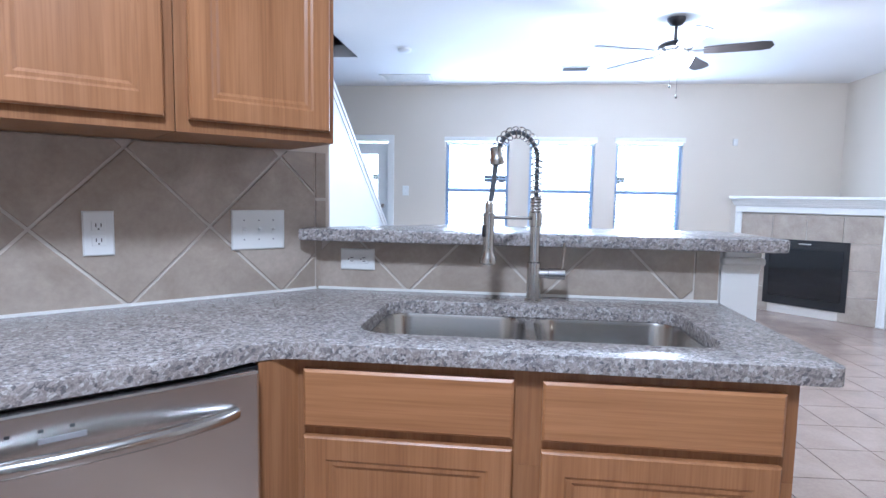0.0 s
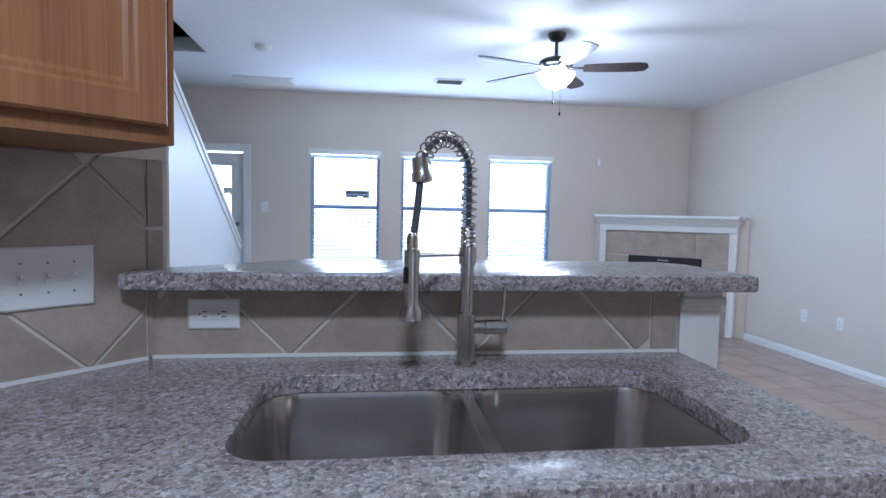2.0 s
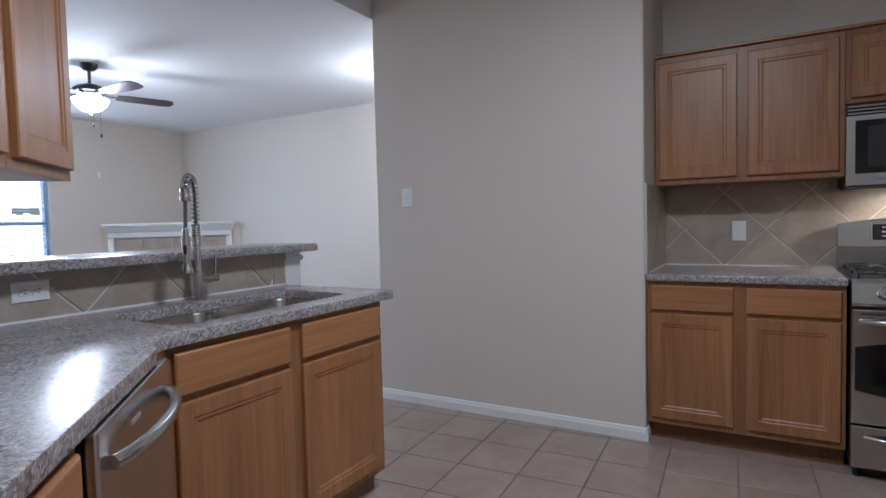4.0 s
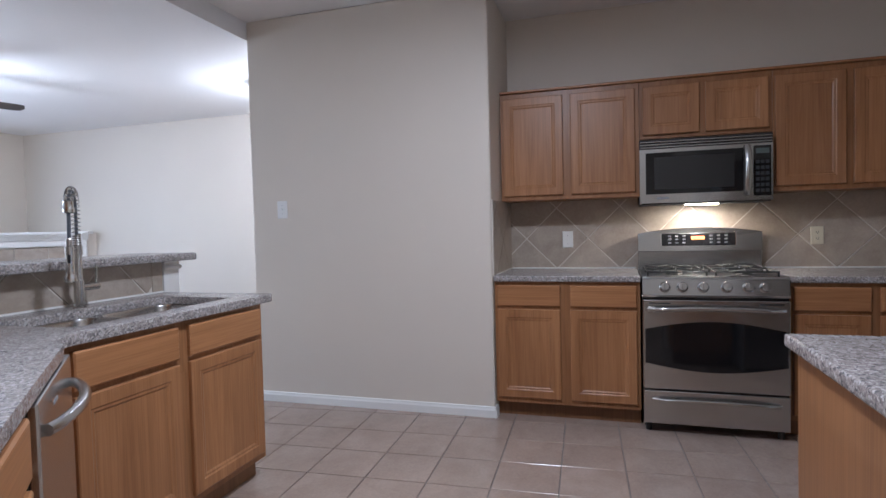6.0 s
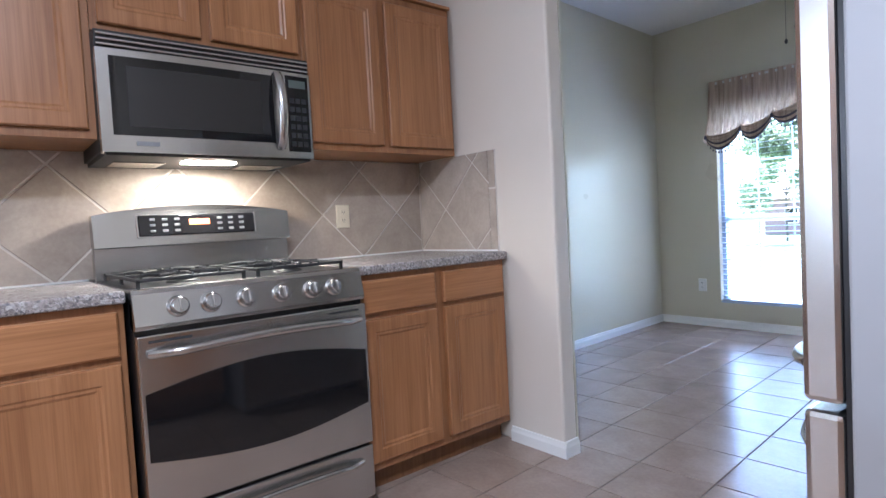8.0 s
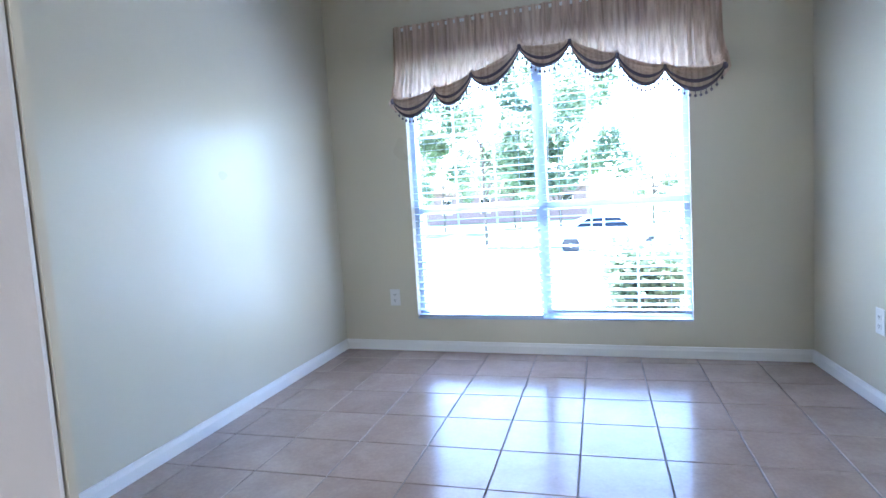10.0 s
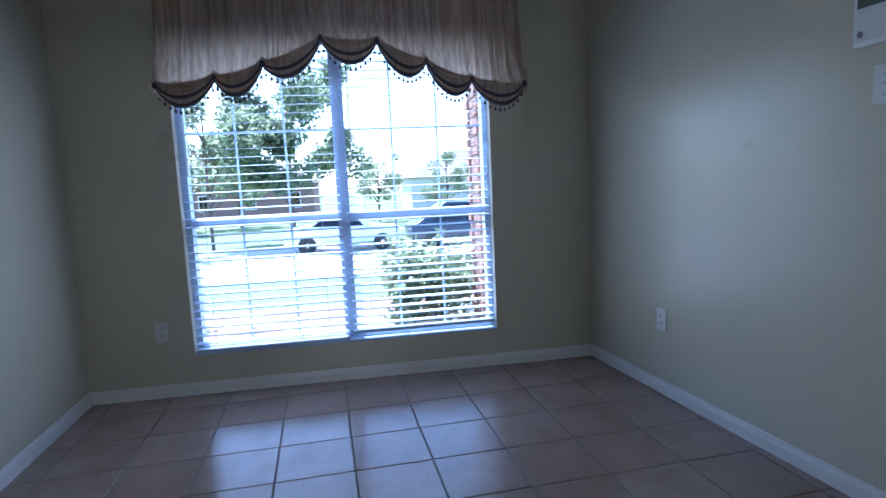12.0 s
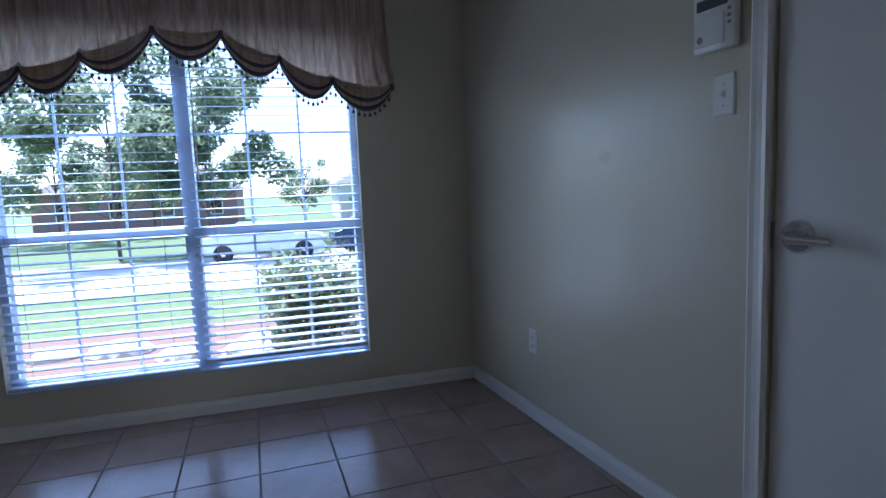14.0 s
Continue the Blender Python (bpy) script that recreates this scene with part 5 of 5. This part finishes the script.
def house(x, y, w, d, h, mat, label, facing):
    hs = thing("house", pose(x, y, ground_z(y)), label, "house")
    part("wall", box(-w / 2, -d / 2, 0, w / 2, d / 2, h), mat, hs)
    bm = bmesh.new()
    e = 0.4
    lo = [bm.verts.new(p) for p in ((-w / 2 - e, -d / 2 - e, h), (w / 2 + e, -d / 2 - e, h), (w / 2 + e, d / 2 + e, h), (-w / 2 - e, d / 2 + e, h))]
    hi = [bm.verts.new(p) for p in ((-w / 4, 0, h + 2.4), (w / 4, 0, h + 2.4))]
    for f in ((lo[0], lo[1], hi[1], hi[0]), (lo[1], lo[2], hi[1]), (lo[2], lo[3], hi[0], hi[1]), (lo[3], lo[0], hi[0]), lo[::-1]):
        bm.faces.new(f)
    part("roof", bm, paint("roof_shingle", (0.16, 0.14, 0.13), 0.9, 0.8, 30), hs)
    yy = facing * d / 2
    for k in range(4):
        for z in (0.9, 3.6) if h > 4 else (0.9,):
            x0 = -w / 2 + w * (k + 0.3) / 4
            wn_ = part("window", box(x0, min(yy, yy + facing * 0.05), z, x0 + 1.0, max(yy, yy + facing * 0.05), z + 1.4, 0.01), WHITE, hs)
            part("pane", box(x0 + 0.08, min(yy + facing * 0.051, yy + facing * 0.06), z + 0.08, x0 + 0.92, max(yy + facing * 0.051, yy + facing * 0.06), z + 1.32), GLASSK, wn_)
    return hs


SIDING = paint("pale_siding", (0.6, 0.56, 0.5), 0.8, 0.3, 20)
house(-12, -56, 16, 9, 3.0, SIDING, "low pale house across the street", 1)
house(12, -57, 15, 9, 3.0, BRICK, "low brick house across the street", 1)
house(2, 26, 17, 9, 5.6, SIDING, "two-storey neighbour house behind the fence", -1)
FENCE = paint("weathered_fence_wood", (0.42, 0.36, 0.30), 0.9, 0.8, 30)
fc = thing("fence", pose(0, 15.0, -0.18), "weathered grey wooden garden fence", "fence")
fm = put_mesh("board", box(-0.068, -0.01, 0.0, 0.068, 0.01, 1.8, 0.004, None, 1), FENCE)
for i in range(-50, 65):
    o = new("board", fm)
    o.parent = fc
    o.location = (0.145 * i, 0.006 * (i % 3), 0.02 * math.sin(i * 2.3) + 0.02)
for z in (0.4, 1.4):
    part("rail", box(-7.3, 0.012, z, 9.4, 0.05, z + 0.09), FENCE, fc)

# ---- windows ----
def blind(m, w, z0, z1, label, gap=0.046, tilt=8.0, lift=0.0):
    """A raised-slat blind; local x along the opening, -y into the room."""
    b = thing("window_blind", m, label, "window blind", "window blinds")
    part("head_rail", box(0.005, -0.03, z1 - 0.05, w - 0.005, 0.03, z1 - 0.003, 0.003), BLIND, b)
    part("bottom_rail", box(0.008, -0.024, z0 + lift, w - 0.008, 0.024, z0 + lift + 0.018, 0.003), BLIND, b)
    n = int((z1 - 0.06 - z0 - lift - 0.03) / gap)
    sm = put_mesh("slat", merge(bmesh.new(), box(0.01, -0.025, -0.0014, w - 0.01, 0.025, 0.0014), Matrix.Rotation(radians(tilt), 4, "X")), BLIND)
    for i in range(n):
        s = new("slat", sm)
        s.parent = b
        s.matrix_local = Matrix.Translation((0, 0, z0 + lift + 0.05 + gap * i))
    for cx in (0.12, w - 0.12):
        part("cord", tube([(cx, -0.028, z0 + lift), (cx, -0.028, z1 - 0.02)], 0.0012, 4), BLIND, b)
    part("wand", tube([(0.06, -0.035, z1 - 0.06), (0.06, -0.04, z1 - 0.75)], 0.004, 6), PLASTIC, b)
    return b


def window(name, m, w, z0, z1, rail, cols, label, sill=True):
    """A double-hung sash window in an opening; local x along it, +y to the outside."""
    wi = thing(name, m, label, "window", kind="structure")
    fr = bmesh.new()
    for x0, x1, a, c in ((0, 0.035, z0, z1), (w - 0.035, w, z0, z1), (0.035, w - 0.035, z0, z0 + 0.04), (0.035, w - 0.035, z1 - 0.035, z1)):
        box(x0, 0.06, a, x1, 0.13, c, 0, fr)
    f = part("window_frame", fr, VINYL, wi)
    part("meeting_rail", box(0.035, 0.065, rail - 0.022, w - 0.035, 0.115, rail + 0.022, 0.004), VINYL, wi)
    for a, c in ((z0 + 0.04, rail - 0.022), (rail + 0.022, z1 - 0.035)):
        p = part("pane", box(0.035, 0.092, a, w - 0.035, 0.096, c), PANE, wi)
        p.visible_shadow = False
        for k in range(1, cols):
            x = 0.035 + (w - 0.07) * k / cols
            part("muntin", box(x - 0.006, 0.086, a, x + 0.006, 0.0915, c), VINYL, p)
        if cols > 1:
            part("muntin", box(0.035, 0.085, (a + c) / 2 - 0.006, w - 0.035, 0.091, (a + c) / 2 + 0.006), VINYL, p)
    return wi


for k, (a, b) in enumerate(WINDOWS):
    m = pose(a, 7.35, 0)
    window(f"window_{k + 1}", m, b - a, WZ0, WZ1, 1.32, 1, "white vinyl double-hung living room window")
    blind(m @ Matrix.Translation((0, 0.03, 0)), b - a, WZ0 + 0.12, WZ1, "white slatted blind over a living room window", 0.046, 6)
    t = thing("trim", m, "white cornice above a living room window", "trim", kind="structure")
    part("board", box(-0.02, -0.02, WZ1 - 0.012, b - a + 0.02, -0.001, WZ1 + 0.05, 0.004), WHITE, t)
    s = thing("window_sill", m, "white painted window sill", "window sill", kind="structure")
    part("board", box(-0.03, -0.03, WZ0 - 0.022, b - a + 0.03, 0.055, WZ0 + 0.003, 0.005), WHITE, s)

# glazed back door beyond the stairs
bd = thing("door_2", pose(-2.35, 7.35, 0), "white back door with a blinds-covered glass panel", "door", kind="structure")
fr = bmesh.new()
for x0, x1, a, c in ((0.03, 0.17, 0.02, 1.90), (0.73, 0.87, 0.02, 1.90), (0.17, 0.73, 0.02, 0.30), (0.17, 0.73, 1.76, 1.90)):
    box(x0, 0.04, a, x1, 0.085, c, 0, fr)
part("leaf", fr, DOORPAINT, bd)
p = part("pane", box(0.17, 0.06, 0.30, 0.73, 0.064, 1.76), PANE, bd)
p.visible_shadow = False
for i in range(30):
    part("slat", box(0.175, 0.040, 0.32 + 0.048 * i, 0.725, 0.058, 0.322 + 0.048 * i), BLIND, bd)
for x0, x1, a, c in ((-0.05, 0.03, 0, 1.93), (0.87, 0.95, 0, 1.93), (-0.05, 0.95, 1.931, 2.0)):
    part("casing", box(x0, -0.016, a, x1, -0.001, c, 0.004), WHITE, bd)
part("knob", lathe([(0.03, 0), (0.03, 0.01), (0.012, 0.015), (0.012, 0.04), (0.028, 0.05), (0.026, 0.07), (0, 0.075)], 16, None, Matrix.Translation((0.80, 0.04, 0.95)) @ Matrix.Rotation(radians(90), 4, "X")), CHROME, bd, round_=True)
part("deadbolt", lathe([(0.028, 0), (0.026, 0.015), (0, 0.016)], 16, None, Matrix.Translation((0.80, 0.04, 1.10)) @ Matrix.Rotation(radians(90), 4, "X")), CHROME, bd, round_=True)

# nook window: two sashes side by side, seen from inside with x turned round
NW = NWIN[2] - NWIN[0]
NM = pose(NWIN[2], NY, 0, 0, 0, 180)
half = NW / 2
for k, x0 in enumerate((0.0, half)):
    m = NM @ Matrix.Translation((x0, 0, 0))
    window(f"window_{k + 4}", m, half, NWIN[1], NWIN[3], 0.958, 3, "white vinyl double-hung nook window with grilles, coloured as backlit")
blind(NM @ Matrix.Translation((0.0, 0.025, 0)), half - 0.004, NWIN[1] + 0.012, NWIN[3], "white slatted blind with opened slats in the nook window", 0.047, 5)
blind(NM @ Matrix.Translation((half + 0.004, 0.025, 0)), half - 0.004, NWIN[1] + 0.012, NWIN[3], "white slatted blind hanging a little crooked in the nook window", 0.047, 5, 0.035)
s = thing("window_sill", NM, "narrow painted sill under the nook window", "window sill", kind="structure")
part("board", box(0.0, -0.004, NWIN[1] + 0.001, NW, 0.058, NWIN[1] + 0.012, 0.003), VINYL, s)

# valance
FAB = material("striped_curtain_cloth", (0.5, 0.42, 0.34), 0.75)
k = Nodes(FAB)
stripes = k.noise(k.coord((1, 1, 0.015)), 42, 3, 0.6)
weave = k.noise(k.coord((1, 1, 0.3)), 300, 2)
k.color(k.mix(0.5, k.ramp(stripes, [(0.35, (0.40, 0.285, 0.21)), (0.5, (0.62, 0.48, 0.37)), (0.65, (0.80, 0.67, 0.54))]), k.ramp(weave, [(0.3, (0.8, 0.8, 0.8)), (0.7, (1, 1, 1))]), "MULTIPLY"))
k.bump(weave, 0.15, 0.001)
thin = k.n.new("ShaderNodeBsdfTranslucent")
thin.inputs["Color"].default_value = (0.66, 0.52, 0.40, 1)
both = k.n.new("ShaderNodeMixShader")
both.inputs[0].default_value = 0.35
FAB.node_tree.links.new(k.n["Principled BSDF"].outputs[0], both.inputs[1])
FAB.node_tree.links.new(thin.outputs[0], both.inputs[2])
FAB.node_tree.links.new(both.outputs[0], k.n["Material Output"].inputs["Surface"])
TRIMC = paint("dark_curtain_trim", (0.10, 0.085, 0.11), 0.7, 0.5, 300)
val = thing("window_valance", Matrix(), "striped beige balloon valance with dark beaded scallops", "curtain")
PEAKS = [(2.222, 1.680), (1.935, 1.715), (1.692, 1.780), (1.388, 1.905), (1.096, 1.893), (0.838, 1.780), (0.589, 1.682), (0.290, 1.655)]
VX0, VX1, VTOP = 0.29, 2.222, 2.165


def hem(x):
    """Height of the lower edge, how deep in a swag x lies (0 at a peak, 1 in the middle)."""
    for (xa, za), (xb, zb) in zip(PEAKS, PEAKS[1:]):
        if xb <= x <= xa:
            t = (xa - x) / (xa - xb)
            s = math.sin(math.pi * t)
            return za + (zb - za) * t - 0.125 * s ** 0.75, s, t
    return PEAKS[-1][1], 0.0, 0.0


bm = bmesh.new()
cols, rows_n = 260, 26
grid = []
for i in range(cols + 1):
    x = VX1 - (VX1 - VX0) * i / cols
    zb, s, t = hem(x)
    col = []
    pl = 0.010 * math.sin(x * 118 + 2.2 * math.sin(x * 13)) + 0.006 * math.sin(x * 211 + 1.3)
    for j in range(rows_n + 1):
        v = j / rows_n
        z = VTOP + (zb - VTOP) * v
        bulge = 0.075 + 0.07 * v ** 2 + 0.035 * s * v ** 3
        low = max(0, (v - 0.62) / 0.38)
        fold = 0.026 * low * math.sin(26 * v + 3.2 * s + 4 * t) * (0.4 + s)
        y = NY + bulge + pl * (1.1 - 0.55 * v) + fold
        flare = max(0.0, abs(x - 1.256) - 0.75) * 0.16 * low * (1 if x > 1.256 else -1)
        col.append(bm.verts.new((x + flare, y, z)))
    grid.append(col)
for a, b in zip(grid, grid[1:]):
    for j in range(rows_n):
        bm.faces.new((a[j], b[j], b[j + 1], a[j + 1]))
cl = part("cloth", bm, FAB, val, round_=True)
for side in (0, cols):
    bm = bmesh.new()
    x = VX1 if side == 0 else VX0
    zb = hem(x)[0]
    q = [bm.verts.new(p) for p in ((x, NY + 0.004, VTOP), (x, NY + 0.078, VTOP), (x, NY + 0.145, zb), (x, NY + 0.004, zb))]
    bm.faces.new(q)
    part("return", bm, FAB, val)
part("board", box(VX0 + 0.005, NY + 0.002, VTOP - 0.03, VX1 - 0.005, NY + 0.07, VTOP - 0.01), WHITE, val)
for idx, ((xa, za), (xb, zb)) in enumerate(zip(PEAKS, PEAKS[1:])):
    for layer, (dz, rad, yo) in enumerate(((0.0, 0.011, 0.014), (0.023, 0.0125, 0.014), (0.042, 0.010, 0.020), (0.060, 0.012, 0.016), (0.084, 0.013, 0.013), (0.108, 0.011, 0.009))):
        pts = []
        for i in range(21):
            x = xa + (xb - xa) * i / 20
            x = min(max(x, xb + 1e-4), xa - 1e-4)
            z, s, t = hem(x)
            pts.append((x, NY + 0.075 + 0.07 + 0.035 * s + yo, z + dz * (0.3 + 0.7 * s)))
        part("swag_fold", tube(pts, [rad * (0.6 + 0.5 * math.sin(math.pi * i / 20)) for i in range(21)], 8), TRIMC if layer in (0, 2) else FAB, cl, "dark gathered hem" if layer in (0, 2) else "", round_=True)
    fr = bmesh.new()
    nb = 11
    for i in range(nb):
        x = xa + (xb - xa) * (i + 0.5) / nb
        z, s, t = hem(x)
        y = NY + 0.15 + 0.035 * s
        lathe([(0, -0.044), (0.0075, -0.037), (0.0075, -0.030), (0.0018, -0.024), (0.0018, -0.006), (0, -0.006)], 6, fr, Matrix.Translation((x, y, z)))
    tagged(part("bead_fringe", fr, TRIMC, cl, "small dark bead fringe"), kind="stuff")
    kn = lathe([(0, -0.02), (0.014, -0.012), (0.018, 0.0), (0.012, 0.016), (0, 0.022)], 10, None, Matrix.Translation((xa, NY + 0.16, za)))
    part("gather", kn, TRIMC, cl, round_=True)
part("gather", lathe([(0, -0.02), (0.014, -0.012), (0.018, 0.0), (0.012, 0.016), (0, 0.022)], 10, None, Matrix.Translation((PEAKS[-1][0], NY + 0.16, PEAKS[-1][1]))), TRIMC, cl, round_=True)

# ---- lamps of the place ----
lamp("fan_bulb", "POINT", 8.0, (1.0, 0.96, 0.92), pose(1.29, 4.83, 2.155), radius=0.16)
lamp("entry_bulb", "POINT", 5.5, (1.0, 0.97, 0.94), pose(2.85, 2.78, 2.36), radius=0.1)
lamp("kitchen_bulb", "AREA", 6.6, (1.0, 0.95, 0.89), pose(-0.15, 0.20, 2.64), size=0.3)
lamp("microwave_bulb", "AREA", 0.75, (1.0, 0.82, 0.60), pose(2.22, -0.80, 1.325), size=0.18, size_y=0.05)
for a, b in WINDOWS:
    lamp("window_daylight", "AREA", 2.8, (0.86, 0.93, 1.0), pose((a + b) / 2, 7.345, WZ1 - 0.075, -90, 0, 0), size=b - a - 0.04, size_y=0.10)

# ---- floor tiles ----
PX, TURN = 0.3143, radians(3.0)
X0, Y0 = 1.038, -4.407
tile_me = put_mesh("tile", box(-PX / 2 + 0.003, -PX / 2 + 0.003, -0.006, PX / 2 - 0.003, PX / 2 - 0.003, 0.0, 0.0015, None, 1), FLOORT)
far = bmesh.new()
count = 0
cells = []
for i in range(-16, 14):
    for j in range(-5, 42):
        a, b = PX * (i + 0.5), PX * (j + 0.5)
        x, y = X0 + a * math.cos(TURN) - b * math.sin(TURN), Y0 + a * math.sin(TURN) + b * math.cos(TURN)
        if -3.2 < x < 3.95 and NY - 0.15 < y < 7.4:
            near = (-0.4 < x < 2.8 and -5.3 < y < -2.2) or (-1.2 < x < 1.75 and -2.2 < y < 1.4)
            cells.append((not near, x, y))
cells.sort()
for away, x, y in cells:
    m = Matrix.Translation((x, y, 0)) @ Matrix.Rotation(TURN, 4, "Z")
    if not away and count < 300:
        o = new("tile", tile_me)
        o.parent = floor
        o.matrix_local = m
        count += 1
    else:
        h = PX / 2 - 0.003
        vs = [far.verts.new(m @ Vector(p)) for p in ((-h, -h, 0), (h, -h, 0), (h, h, 0), (-h, h, 0))]
        lo = [far.verts.new((v.co.x, v.co.y, -0.006)) for v in vs]
        far.faces.new(vs)
        for q in range(4):
            far.faces.new((vs[q], lo[q], lo[(q + 1) % 4], vs[(q + 1) % 4]))
t = part("tiles", far, FLOORT, floor)
tagged(t, kind="stuff")
